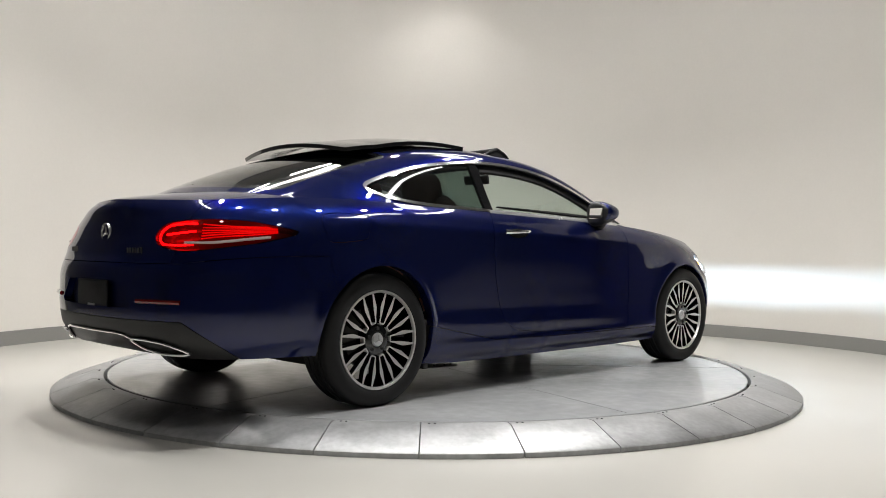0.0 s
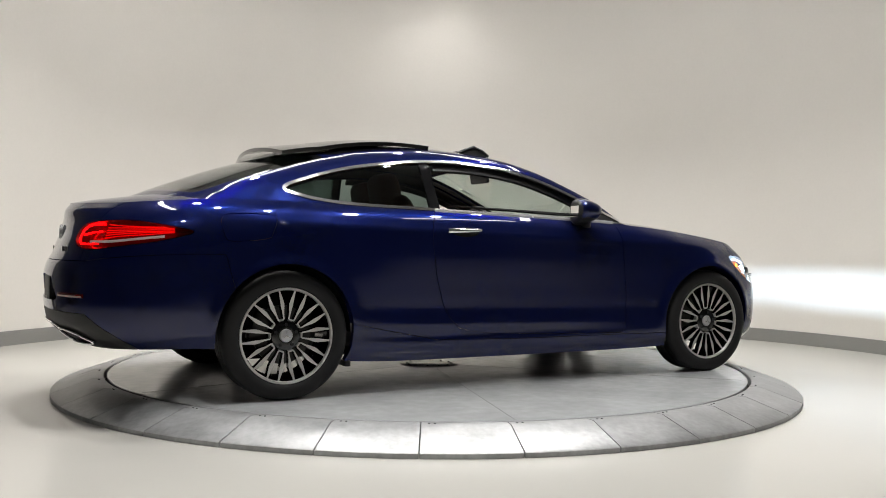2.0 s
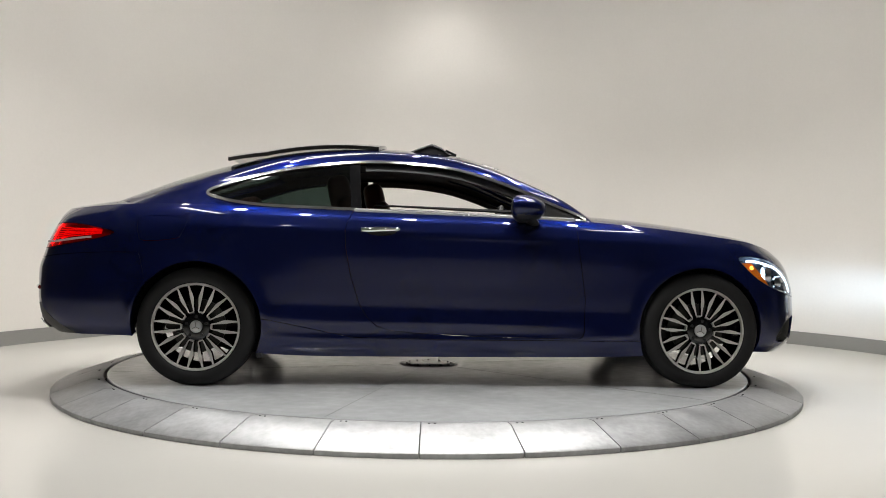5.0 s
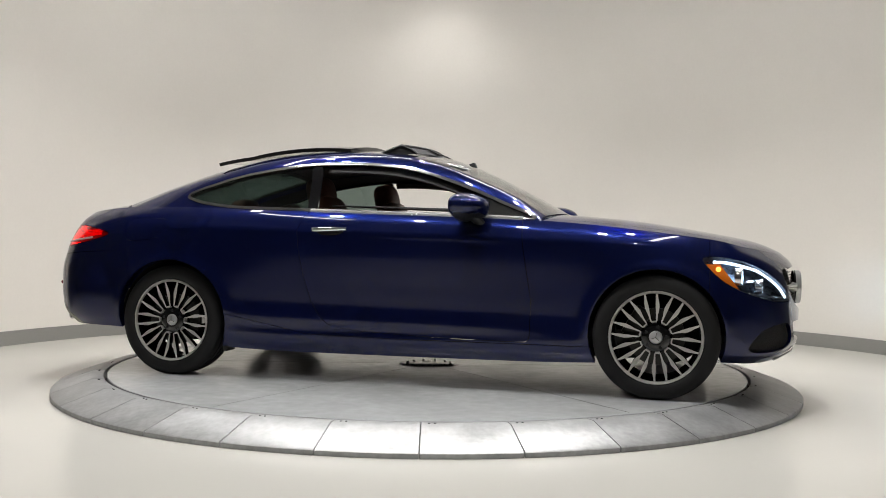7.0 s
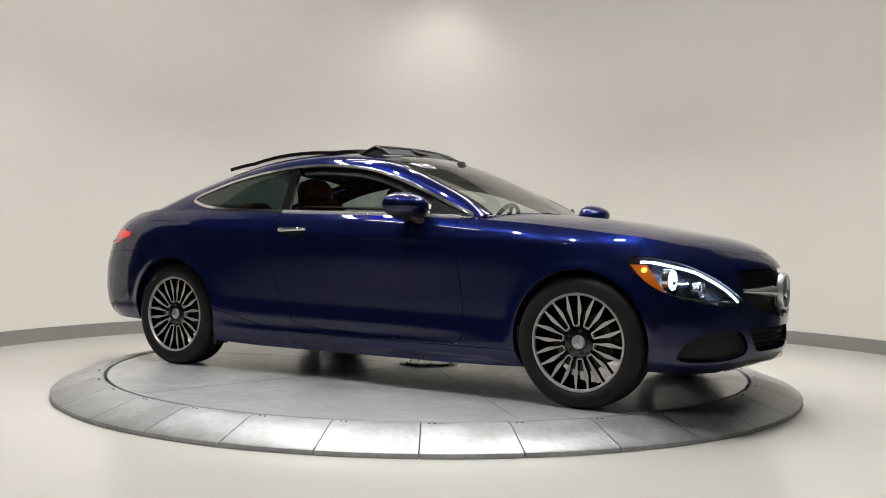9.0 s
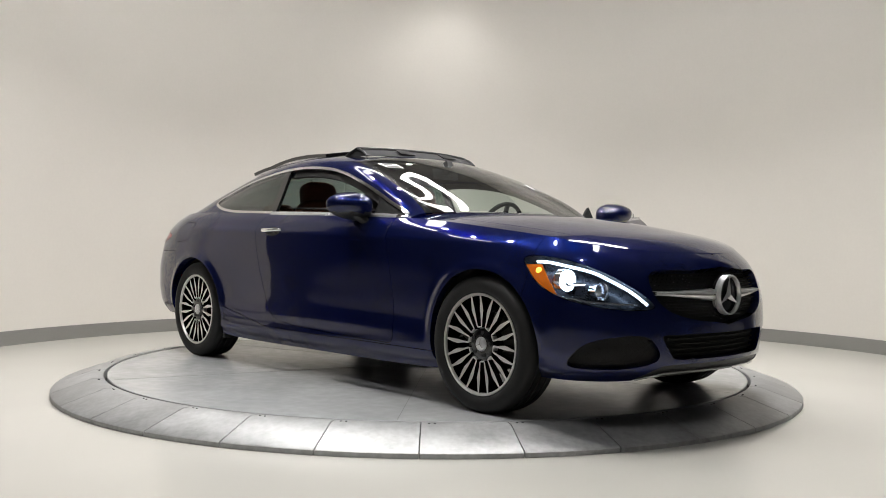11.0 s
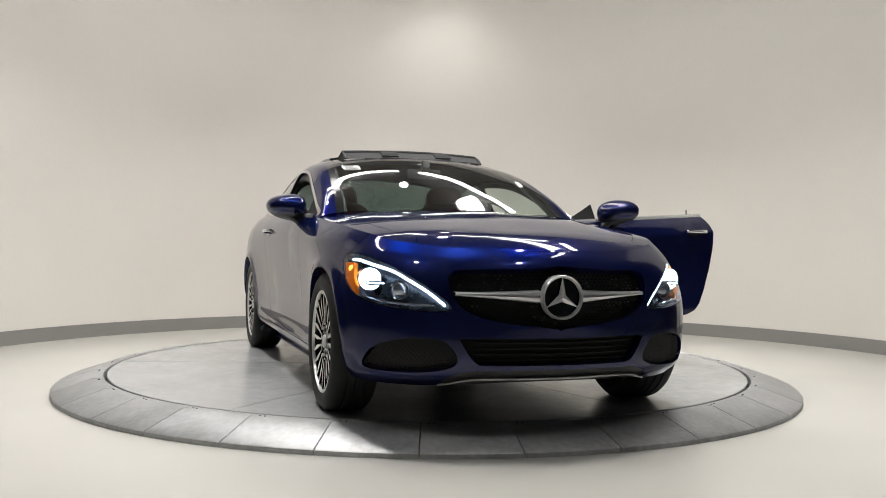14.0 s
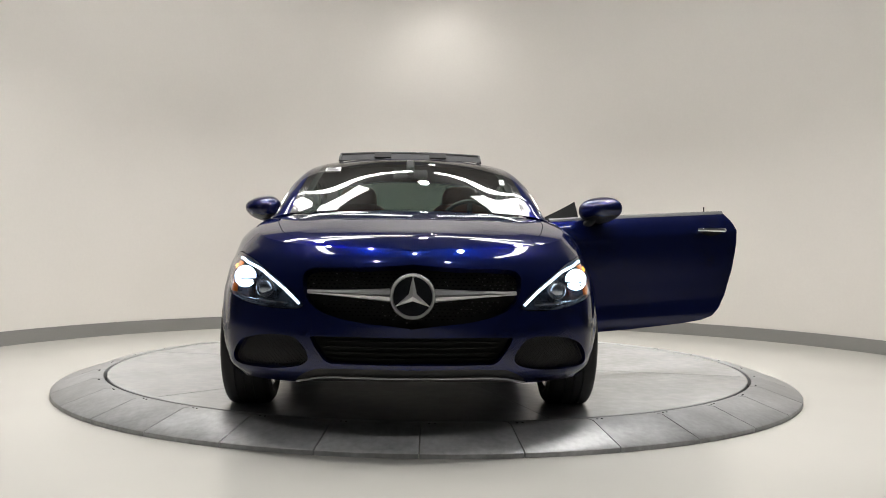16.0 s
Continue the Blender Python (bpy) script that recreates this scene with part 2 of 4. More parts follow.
LAMP_INSIDE = surface("headlamp_inside", (0.085, 0.095, 0.115), 0.28, 0.8, 0, 0.5, 0.15, 20, 200, 0.0, 0.08)
STUD = surface("dark_chrome", (0.10, 0.10, 0.105), 0.25, 1.0)
NET = surface("deflector_mesh", (0.022, 0.022, 0.024), 0.9)
PALE_LENS = surface("pale_lens", (0.42, 0.33, 0.32), 0.2, 0, 0.6)
BADGE = surface("badge_silver", (0.72, 0.72, 0.73), 0.22, 0.65, 0.3)

# ---------- the car: body surfaces in its own space (x forward, y to its left, z up, origin on the ground at mid wheelbase) ----------
car = tagged(new("car"), "metallic blue two-door coupe with driver door and sunroof open", "car")
PLAN = [(2.215, 0), (2.205, .15), (2.18, .30), (2.135, .45), (2.068, .60), (1.985, .725), (1.87, .825), (1.68, .880), (1.40, .897), (1.10, .892), (.70, .887),
        (.20, .890), (-.30, .893), (-.80, .897), (-1.10, .902), (-1.42, .906), (-1.75, .893), (-2.0, .856), (-2.18, .795), (-2.325, .69), (-2.415, .52), (-2.468, .29), (-2.485, 0)]
ZLOW = [.205, .203, .198, .19, .186, .188, .195, .21, .205, .172, .162, .160, .159, .160, .176, .23, .275, .272, .27, .27, .275, .285, .285]
ZTOP = [.765, .767, .772, .780, .792, .806, .822, .848, .880, .915, .945, .962, .976, .990, 1.0, 1.012, 1.015, 1.003, .990, .984, .986, .990, .991]
SECTIONS = {
    0: [(.20, .075), (.225, .03), (.26, .012), (.29, .004), (.40, .006), (.45, .0), (.60, .004), (.68, .020), (.735, .046), (.765, .085)],
    3: [(.19, .09), (.22, .04), (.26, .015), (.32, .004), (.40, .0), (.55, .01), (.66, .040), (.72, .075), (.78, .14)],
    5: [(.19, .09), (.23, .03), (.30, .008), (.45, .0), (.54, .008), (.62, .030), (.70, .070), (.75, .105), (.806, .17)],
    7: [(.21, .05), (.25, .02), (.32, .008), (.45, .0), (.57, .008), (.65, .030), (.72, .060), (.78, .095), (.848, .16)],
    8: [(.21, .03), (.30, .012), (.45, .004), (.60, -.004), (.70, .0), (.77, .018), (.82, .045), (.86, .085), (.885, .14)],
    9: [(.19, .07), (.22, .03), (.28, .012), (.40, .022), (.60, .014), (.76, .003), (.82, .010), (.87, .034), (.915, .10)],
    11: [(.18, .085), (.215, .035), (.265, .026), (.29, .034), (.35, .024), (.42, .031), (.56, .022), (.72, .006), (.83, .0), (.865, .005), (.90, .018), (.935, .038), (.962, .074)],
    13: [(.18, .085), (.215, .035), (.265, .026), (.29, .033), (.36, .022), (.44, .028), (.58, .018), (.74, .004), (.85, .0), (.885, .007), (.92, .022), (.96, .046), (.99, .084)],
    15: [(.20, .03), (.35, .012), (.50, -.002), (.66, -.006), (.78, .002), (.86, .010), (.895, .021), (.94, .047), (.98, .078), (1.012, .124)],
    17: [(.27, .06), (.33, .020), (.45, .002), (.60, .0), (.74, .014), (.84, .036), (.90, .068), (.96, .118), (1.003, .185)],
    19: [(.27, .10), (.31, .05), (.37, .015), (.48, .0), (.64, .004), (.70, .02), (.78, .04), (.88, .095), (.94, .145), (.984, .215)],
    22: [(.28, .13), (.31, .07), (.37, .018), (.46, .002), (.62, .0), (.69, .020), (.72, .05), (.82, .085), (.92, .100), (.96, .090), (.975, .095), (.982, .115)]}


def build_tub(n=430, m=60):
    pts = np.array([(x, -y) for x, y in PLAN[2:0:-1]] + PLAN + [(x, -y) for x, y in PLAN[-2:-4:-1]])
    chord = np.r_[0, np.cumsum(np.hypot(*np.diff(pts, axis=0).T))]
    a, b = chord[2], chord[-3]
    s = np.linspace(a, b, n)
    B = spline(chord, pts, s)
    T = spline(chord, pts, s + 1e-4) - spline(chord, pts, s - 1e-4)
    T /= np.linalg.norm(T, axis=1, keepdims=True)
    N = np.c_[T[:, 1], -T[:, 0]]
    idx = np.interp(s, chord[2:-2], np.arange(len(PLAN)))
    lo = blur(np.interp(idx, np.arange(len(PLAN)), ZLOW), 8, 0, "even")
    hi = blur(np.interp(idx, np.arange(len(PLAN)), ZTOP), 10, 0, "even")
    t = np.linspace(0, 1, m)
    keys = sorted(SECTIONS)
    table = {}
    for k in keys:
        z, d = np.array(SECTIONS[k]).T
        zz = ZLOW[k] + (ZTOP[k] - ZLOW[k]) * t
        table[k] = np.interp(zz, z, d)
    D = np.array([[np.interp(i, keys, [table[k][j] for k in keys]) for j in range(m)] for i in idx])
    D = blur(blur(D, 1.3, 1), 9, 0, "even")
    P = np.zeros((n, m, 5))
    P[..., 0] = B[:, None, 0] - N[:, None, 0] * D
    P[..., 1] = np.maximum(0, B[:, None, 1] - N[:, None, 1] * D)
    P[..., 2] = lo[:, None] + (hi - lo)[:, None] * t
    P[..., 3] = (s - a)[:, None]
    P[..., 4] = idx[:, None]
    # rolled lips round the wheel arches and a soft crease below the belt
    flank = np.clip((P[..., 1] - .70) / .10, 0, 1)
    for wx in (1.42, -1.42):
        away = np.hypot(P[..., 0] - wx, P[..., 2] - .33)
        P[..., 1] += .011 * flank * np.clip((P[..., 2] - .28) / .12, 0, 1) * np.exp(-((away - .362) / .032) ** 2)
    run = np.clip((1.75 - np.abs(P[..., 0] + .05)) / .5, 0, 1)
    P[..., 1] += .0055 * flank * run * np.exp(-((P[..., 2] - .853 + .03 * P[..., 0]) / .020) ** 2)
    P[0, :, 1] = P[-1, :, 1] = 0
    return P, np.c_[B, s - a]


TUB, BASE = build_tub()


def arc(x, y):
    """Length along the plan outline, from the nose, of its point nearest to (x, y)."""
    return BASE[np.argmin(np.hypot(BASE[:, 0] - x, BASE[:, 1] - y)), 2]


def front_x(y, z):
    q = TUB[:170].reshape(-1, 5)
    d = np.hypot(q[:, 1] - abs(y), q[:, 2] - z)
    i = np.argsort(d)[:4]
    return float(np.average(q[i, 0], weights=1 / (d[i] + 1e-4)))


def rear_x(y, z):
    q = TUB[300:].reshape(-1, 5)
    d = np.hypot(q[:, 1] - abs(y), q[:, 2] - z)
    i = np.argsort(d)[:4]
    return float(np.average(q[i, 0], weights=1 / (d[i] + 1e-4)))


def side_y(x, z):
    q = TUB.reshape(-1, 5)
    d = np.hypot(q[:, 0] - x, q[:, 2] - z)
    i = np.argsort(d)[:4]
    return float(np.average(q[i, 1], weights=1 / (d[i] + 1e-4)))


# bonnet and boot deck, crowned between the tops of the two sides
EDGE = TUB[:, -1, :3]


def build_top(rows, cx, cz, power, m=40):
    E = EDGE[rows]
    zc = spline(cx, cz, np.clip(E[:, 0], cx[0], cx[-1]))
    j = np.linspace(0, 1, m)
    P = np.zeros((len(E), m, 5))
    P[..., 0] = E[:, None, 0]
    P[..., 1] = E[:, None, 1] * j
    P[..., 2] = E[:, None, 2] + (zc - E[:, 2])[:, None] * (1 - j ** power)
    P[..., 3] = j
    return P


ix_hood = np.where((EDGE[:, 0] > .66))[0]
ix_deck = np.where((EDGE[:, 0] < -1.62))[0]
HOOD = build_top(ix_hood, [.6, .9, 1.2, 1.5, 1.8, 2.0, 2.13], [1.0, .988, .964, .925, .872, .824, .765], 2.5)
DECK = build_top(ix_deck, [-2.37, -2.30, -2.15, -2.0, -1.8, -1.6], [.994, 1.008, 1.030, 1.052, 1.078, 1.10], 2.6)

# the glasshouse: centre line, roof rail, belt
STATIONS = [(.86, .995, .80, .750, .953), (.70, 1.082, .645, .728, 1.052), (.54, 1.168, .46, .708, 1.137), (.365, 1.254, .28, .687, 1.209), (.185, 1.326, .11, .666, 1.260),
            (.0, 1.370, -.08, .650, 1.293), (-.3, 1.395, -.35, .637, 1.312), (-.6, 1.398, -.6, .631, 1.306), (-.9, 1.377, -.87, .630, 1.276), (-1.2, 1.326, -1.12, .636, 1.225),
            (-1.5, 1.250, -1.36, .645, 1.164), (-1.78, 1.156, -1.60, .656, 1.096), (-2.06, 1.044, -1.86, .668, 1.006)]


def build_glasshouse(n=190, m=70):
    rows = []
    order = np.argsort(-EDGE[:, 0])
    for xc, zc, xr, yr, zr in STATIONS:
        xb = min(xr, EDGE[:, 0].max())
        yb = np.interp(-xb, -EDGE[order, 0], EDGE[order, 1])
        zb = np.interp(-xb, -EDGE[order, 0], EDGE[order, 2])
        zb = min(zb, zr - .004)
        half = [(xc, 0, zc), (xc + (xr - xc) * .25, .5 * yr, zr + (zc - zr) * .83), (xc + (xr - xc) * .72, .85 * yr, zr + (zc - zr) * .43), (xr, yr, zr),
                (xr, (yr + yb) / 2 + .012 * min(1, (zr - zb) / .2), (zr + zb) / 2), (xb, yb, zb)]
        full = np.array([(x, -y, z) for x, y, z in half[:0:-1]] + half)
        c = np.r_[0, np.cumsum(np.linalg.norm(np.diff(full, axis=0), axis=1))]
        w = np.linspace(0, 1, m)
        knots = np.array([0, .25, .5, .6, .8, 1.0])
        rows.append(spline(c, full, np.interp(w, knots, c[5:])))
    u = np.linspace(0, len(STATIONS) - 1, n)
    R = np.array(rows)
    G = np.zeros((n, m, 5))
    G[..., :3] = spline(np.arange(len(STATIONS)), R.reshape(len(R), -1), u).reshape(n, m, 3)
    G[:, 0, 1] = 0
    G[..., 3] = u[:, None]
    G[..., 4] = np.linspace(0, 1, m)[None]
    return G


HOUSE = build_glasshouse()


def both(name, S, material, thick=0.02, out=0.0, label="", back=False, parent=None, centre=(0, 0, .6)):
    """The panel on the car's left and its mirror image on the right."""
    W, G = shell(S, thick, out, back, centre)
    left = link(name, W, G, material, parent or car, label)
    right = link(name, *mirrored(W, G), material, parent or car, label)
    return left, right


def whole(name, S, material, thick=0.02, out=0.0, label="", back=False, centre=(0, 0, .6)):
    """One panel across the middle, out of its left half."""
    W, G = shell(S, thick, out, back, centre)
    k = len(W)
    X, H = mirrored(W, G)
    bm = bmesh.new()
    vs = [bm.verts.new(v) for v in W + X]
    for f in G + [tuple(k + i for i in f) for f in H]:
        try:
            bm.faces.new([vs[i] for i in f])
        except ValueError:
            pass
    # drop the turned-in edge on the middle line, then weld
    mid = [f for f in bm.faces if all(abs(v.co.y) < 1e-5 for v in f.verts)]
    bmesh.ops.delete(bm, geom=mid, context="FACES")
    bmesh.ops.remove_doubles(bm, verts=[v for v in bm.verts if abs(v.co.y) < 1e-4], dist=2e-4)
    me = bpy.data.meshes.new(name)
    bm.to_mesh(me)
    bm.free()
    me.materials.append(material)
    me.polygons.foreach_set("use_smooth", [True] * len(me.polygons))
    me.set_sharp_from_angle(angle=radians(35))
    ob = new(name, me)
    ob.parent = car
    if label:
        ob["label"] = label
    return ob


def joined(*sheets):
    V, F, k = [], [], 0
    for v, f in sheets:
        if np.einsum("ij,ij->", normals(v, f), v[:, :3] - np.array((0, 0, .5))) < 0:
            f = [g[::-1] for g in f]
        V.append(v), F.extend(tuple(k + i for i in g) for g in f)
        k += len(v)
    return np.vstack(V), F


GAP = 0.0019


def take(S, f):
    """Cuts a panel out of a sheet with a shut line between: (panel, rest)."""
    return cut(S, f + GAP)[0], cut(S, f - GAP)[1]


def xz(S):
    return S[0][:, [0, 2]]


def yz(S):
    return S[0][:, [1, 2]]


def az(S):
    return S[0][:, [3, 2]]


tub = sheet(TUB)
for wx, arch_r in ((1.42, .353), (-1.42, .360)):
    tub = cut(tub, arch_r - np.hypot(tub[0][:, 0] - wx, tub[0][:, 2] - .33))[0]

# outlines of what is set into the body
HEADLAMP = smooth_loop([(arc(x, y), z) for x, y, z in ((1.655, .82, .745), (1.76, .78, .748), (1.90, .70, .712), (2.03, .58, .630), (2.112, .46, .532), (2.06, .54, .513), (1.955, .657, .526), (1.84, .74, .562), (1.755, .783, .616), (1.685, .812, .690))], 6)
TAIL = smooth_loop([(arc(x, y), z) for x, y, z in ((-1.885, .88, .842), (-2.0, .856, .872), (-2.15, .81, .893), (-2.30, .70, .896), (-2.40, .56, .886), (-2.425, .485, .868), (-2.432, .452, .826), (-2.428, .472, .784), (-2.405, .55, .760), (-2.34, .66, .752), (-2.18, .795, .775), (-2.03, .85, .80))], 6)
GRILLE = smooth_loop([(-.2, .694), (.2, .694), (.40, .690), (.462, .672), (.472, .62), (.45, .555), (.39, .505), (.28, .472), (.12, .452), (-.12, .452)], 4)
INTAKE_MID = smooth_loop([(-.40, .400), (0, .400), (.40, .400), (.43, .385), (.39, .32), (.36, .290), (.30, .284), (0, .284), (-.30, .284)], 4)
INTAKE_SIDE = smooth_loop([(arc(x, y), z) for x, y, z in ((1.87, .77, .268), (1.885, .755, .325), (1.94, .715, .372), (2.02, .625, .396), (2.09, .53, .398), (2.118, .475, .375), (2.132, .44, .315), (2.12, .465, .275), (2.06, .58, .252), (1.95, .71, .250))], 6)
DOOR = [(.705, 1.2), (.70, .95), (.712, .80), (.757, .5), (.752, .30), (.735, .276), (.70, .272), (.2, .280), (-.2, .298), (-.34, .312), (-.42, .335), (-.475, .385),
        (-.52, .46), (-.57, .62), (-.598, .78), (-.602, .87), (-.59, .92), (-.55, 1.0), (-.55, 1.2)]
DLO = smooth_loop([(.755, .951), (.60, 1.018), (.43, 1.092), (.25, 1.160), (.08, 1.212), (-.10, 1.245), (-.35, 1.264), (-.60, 1.258), (-.85, 1.229), (-1.08, 1.186), (-1.27, 1.130),
                   (-1.385, 1.084), (-1.33, 1.058), (-1.22, 1.034), (-1.05, 1.016), (-.80, 1.006), (-.45, .996), (-.05, .985), (.35, .972), (.62, .958)], 6)
FUEL = smooth_loop([(-1.73, .93), (-1.50, .935), (-1.475, .915), (-1.50, .845), (-1.53, .815), (-1.70, .80), (-1.74, .83)], 5)
PLATE = smooth_loop([(-.2, .612), (.2, .612), (.255, .606), (.30, .56), (.362, .512), (.34, .495), (.2, .490), (0, .488), (-.2, .490)], 3)

lamp_l, tub = take(tub, inside(HEADLAMP, az(tub)))
tail_l, tub = take(tub, inside(TAIL, az(tub)))
grille_l, tub = cut(tub, np.where(tub[0][:, 0] > 1.5, inside(GRILLE, yz(tub)), 1))
mid_l, tub = cut(tub, np.where(tub[0][:, 0] > 1.5, inside(INTAKE_MID, yz(tub)), 1))
side_l, tub = cut(tub, inside(INTAKE_SIDE, az(tub)))
plate_l, tub = cut(tub, np.where(tub[0][:, 0] < -2.2, inside(PLATE, yz(tub)), 1))
door_l, tub = take(tub, inside(DOOR, xz(tub)))
fuel_l, tub = take(tub, np.where(tub[0][:, 4] > 12, inside(FUEL, xz(tub)), 1))
x, y, z, a = tub[0][:, :4].T
diff_l, tub = take(tub, np.where(x < -1.9, z - (.255 + .185 * np.clip((a - arc(-2.12, .825)) / .30, 0, 1)), 1))
LIP = smooth_loop([(-.36, .262), (0, .264), (.36, .262), (.43, .250), (.485, .220), (.50, .19), (.50, .15), (0, .15), (-.3, .15)], 4)
lip_l, tub = cut(tub, np.where(tub[0][:, 0] > 1.5, inside(LIP, yz(tub)), 1))
x, y, z, a = tub[0][:, :4].T
sill_l, tub = take(tub, np.where(np.abs(x) < 1.2, z - .262 - .10 * np.clip((-x - .55) / .5, 0, 1) - .02 * np.clip(-x - .0, 0, .5), 1))
x, y, z, a = tub[0][:, :4].T
bump_l, tub = take(tub, np.where(x > 1.0, 1.688 - x, 1))
x, y, z, a = tub[0][:, :4].T
rbump_l, tub = take(tub, np.where(x < -1.0, np.maximum(x + 1.70 + .25 * (z - .6), z - .695 - .04 * np.clip((.62 - y) / -.25, 0, 1)), 1))
x, y, z, a = tub[0][:, :4].T
boot_l, tub = take(tub, np.where(x < -2.0, np.maximum(y - .575, .69 - z), 1))
fender_l, quarter_l = cut(tub, -tub[0][:, 0])

# bonnet: inner part of the top sheet; its outer strip belongs to the wing
hood = sheet(HOOD)
V = hood[0]
hood = cut(hood, V[:, 0] - (.785 + .085 * (1 - (V[:, 1] / .75) ** 2)))[1]
V = hood[0]
seam = np.interp(V[:, 0], [.7, 1.2, 1.6, 1.85, 2.0, 2.2], [.90, .885, .86, .86, 1.2, 1.2])
hood_in, wing_top = take(hood, (V[:, 3] - seam) * .75)
deck = sheet(DECK)
V = deck[0]
deck = cut(deck, V[:, 0] + (2.055 - .20 * (V[:, 1] / .67) ** 2))[0]
V = deck[0]
lid_top, deck_side = take(deck, np.maximum(V[:, 1] - .60 - .02 * (V[:, 0] + 2.3), V[:, 0] + 1.93))

whole("bonnet", hood_in, PAINT, .02, label="blue bonnet with a raised centre")
both("front_wing", joined(fender_l, wing_top), PAINT, .045)
whole("front_bumper", bump_l, PAINT, .05, label="blue front bumper with three air intakes")
both("side_sill", sill_l, PAINT, .03)
both("fuel_flap", (fuel_l), PAINT, .01)[0].name = "side_cover"
whole("rear_bumper", rbump_l, PAINT, .05, label="blue rear bumper with a plate recess")
whole("boot_lid", joined(boot_l, lid_top), PAINT, .02, label="blue boot lid with a turned-up edge")
whole("front_lip", lip_l, BLACK, .03, -.006, "black lower front lip")
whole("diffuser", diff_l, BLACK, .03, label="black lower rear apron")

# glasshouse cut into screens, roof glass, side windows, chrome frame and painted rails
house = sheet(HOUSE)


def screen_f(S, u0, u1, w1):
    """Rounded patch of the glasshouse between stations u0 and u1, in rough metres."""
    u, w = S[0][:, 3], S[0][:, 4]
    a, b, c = (u0 - u) * .22, (u - u1) * .22, (w - w1) * 1.25
    m = np.maximum(np.maximum(a, b), c)
    r = .045
    p, q = np.maximum(np.maximum(a, b) + r, 0), np.maximum(c + r, 0)
    return np.where((p > 0) & (q > 0), np.hypot(p, q) - r, m)


screen, house = cut(house, screen_f(house, -.4, 4.45, .545))
roofglass, house = take(house, screen_f(house, 4.55, 8.75, .49))
rearscreen, house = cut(house, screen_f(house, 8.9, 11.75, .53))
f = np.where(house[0][:, 4] > .5, inside(DLO, xz(house)), 1)
dlo, house = cut(house, f)
f = np.where(house[0][:, 4] > .5, inside(DLO, xz(house)), 1)
frame_l, rails = cut(house, f - .016)
f = np.where(frame_l[0][:, 0] > -.56, frame_l[0][:, 2] - np.interp(frame_l[0][:, 0], [-.6, 0, .62, .8], [1.004, .990, .962, .90]), 1)
belt_l, frame_l = cut(frame_l, f)
f = rails[0][:, 2] - np.interp(rails[0][:, 0], [-.6, 0, .70, .72], [1.0, .985, .955, .5])
belt2_l, rails = cut(rails, np.where((rails[0][:, 0] > -.56) & (rails[0][:, 0] < .72), f, 1))
bline = lambda S, x0: S[0][:, 0] - (x0 - .07 * (S[0][:, 2] - 1.0))
quarter_win, dlo = cut(dlo, bline(dlo, -.575))
pillar_l, _ = cut(dlo, bline(dlo, -.515))
whole("windscreen", cut(screen, screen_f(screen, -.4, 4.25, .508))[0], WINDSCREEN, .004, label="clear green-tinted windscreen").visible_shadow = False
whole("screen_border", cut(screen, screen_f(screen, -.4, 4.25, .508))[1], GLOSS_BLACK, .01)
whole("roof_glass", roofglass, GLOSS_BLACK, .02, label="black glass roof section")
whole("rear_window", cut(rearscreen, screen_f(rearscreen, 9.05, 11.6, .512))[0], TINTED, .004, label="dark tinted rear window").visible_shadow = False
whole("rear_window_border", cut(rearscreen, screen_f(rearscreen, 9.05, 11.6, .512))[1], GLOSS_BLACK, .01)
both("rear_quarter", joined(quarter_l, deck_side, rails), PAINT, .045)
both("inner_lining", joined(frame_l, cut(rails, np.maximum(.3 - rails[0][:, 3], .52 - rails[0][:, 4]))[0]), TRIM_DARK, .004, -.024, "dark cabin pillar lining", True)
both("window_frame", frame_l, CHROME, .012, .004, "bright chrome window frame")
for ob in both("quarter_window", quarter_win, TINTED, .004, -.004, "dark tinted fixed side window"):
    ob.visible_shadow = False
seal_l = cut(dlo, -.036 - inside(DLO, xz(dlo)))[0]
seal_l = cut(seal_l, 1.012 - .045 * np.clip(seal_l[0][:, 0], -1, .3) - seal_l[0][:, 2])[0]
both("window_seal", cut(seal_l, -.50 - seal_l[0][:, 0])[0], BLACK, .02, -.022, "black rubber seal round the lowered window", True)
both("door_pillar", pillar_l, GLOSS_BLACK, .02, -.004)


def pocket(S, depth, walls=True, centre=(0, 0, .6), out=0.0):
    """Walls and back of a recess behind the outline of a sheet."""
    V, F = S
    N = normals(V, F)
    if np.einsum("ij,ij->", N, V[:, :3] - np.array(centre)) < 0:
        F, N = [f[::-1] for f in F], -N
    edges = {}
    for f in F:
        for a, b in zip(f, f[1:] + f[:1]):
            if (b, a) in edges:
                del edges[(b, a)]
            else:
                edges[(a, b)] = 1
    P = V[:, :3] + N * out
    B = P - N * depth
    k = len(V)
    W = [tuple(p) for p in B] + [tuple(p) for p in P]
    G = list(F)
    for a, b in edges:
        if walls and (abs(V[a, 1]) > 1e-5 or abs(V[b, 1]) > 1e-5):
            G.append((a, b, b + k, a + k))
    W, G = keep(np.array(W), G)
    return W, G


def pair(name, W, G, material, label="", parents=(None, None)):
    """A part on the car's left and its mirror image."""
    return (link(name, W, G, material, parents[0] or car, label), link(name, *mirrored(W, G), material, parents[1] or car, label))


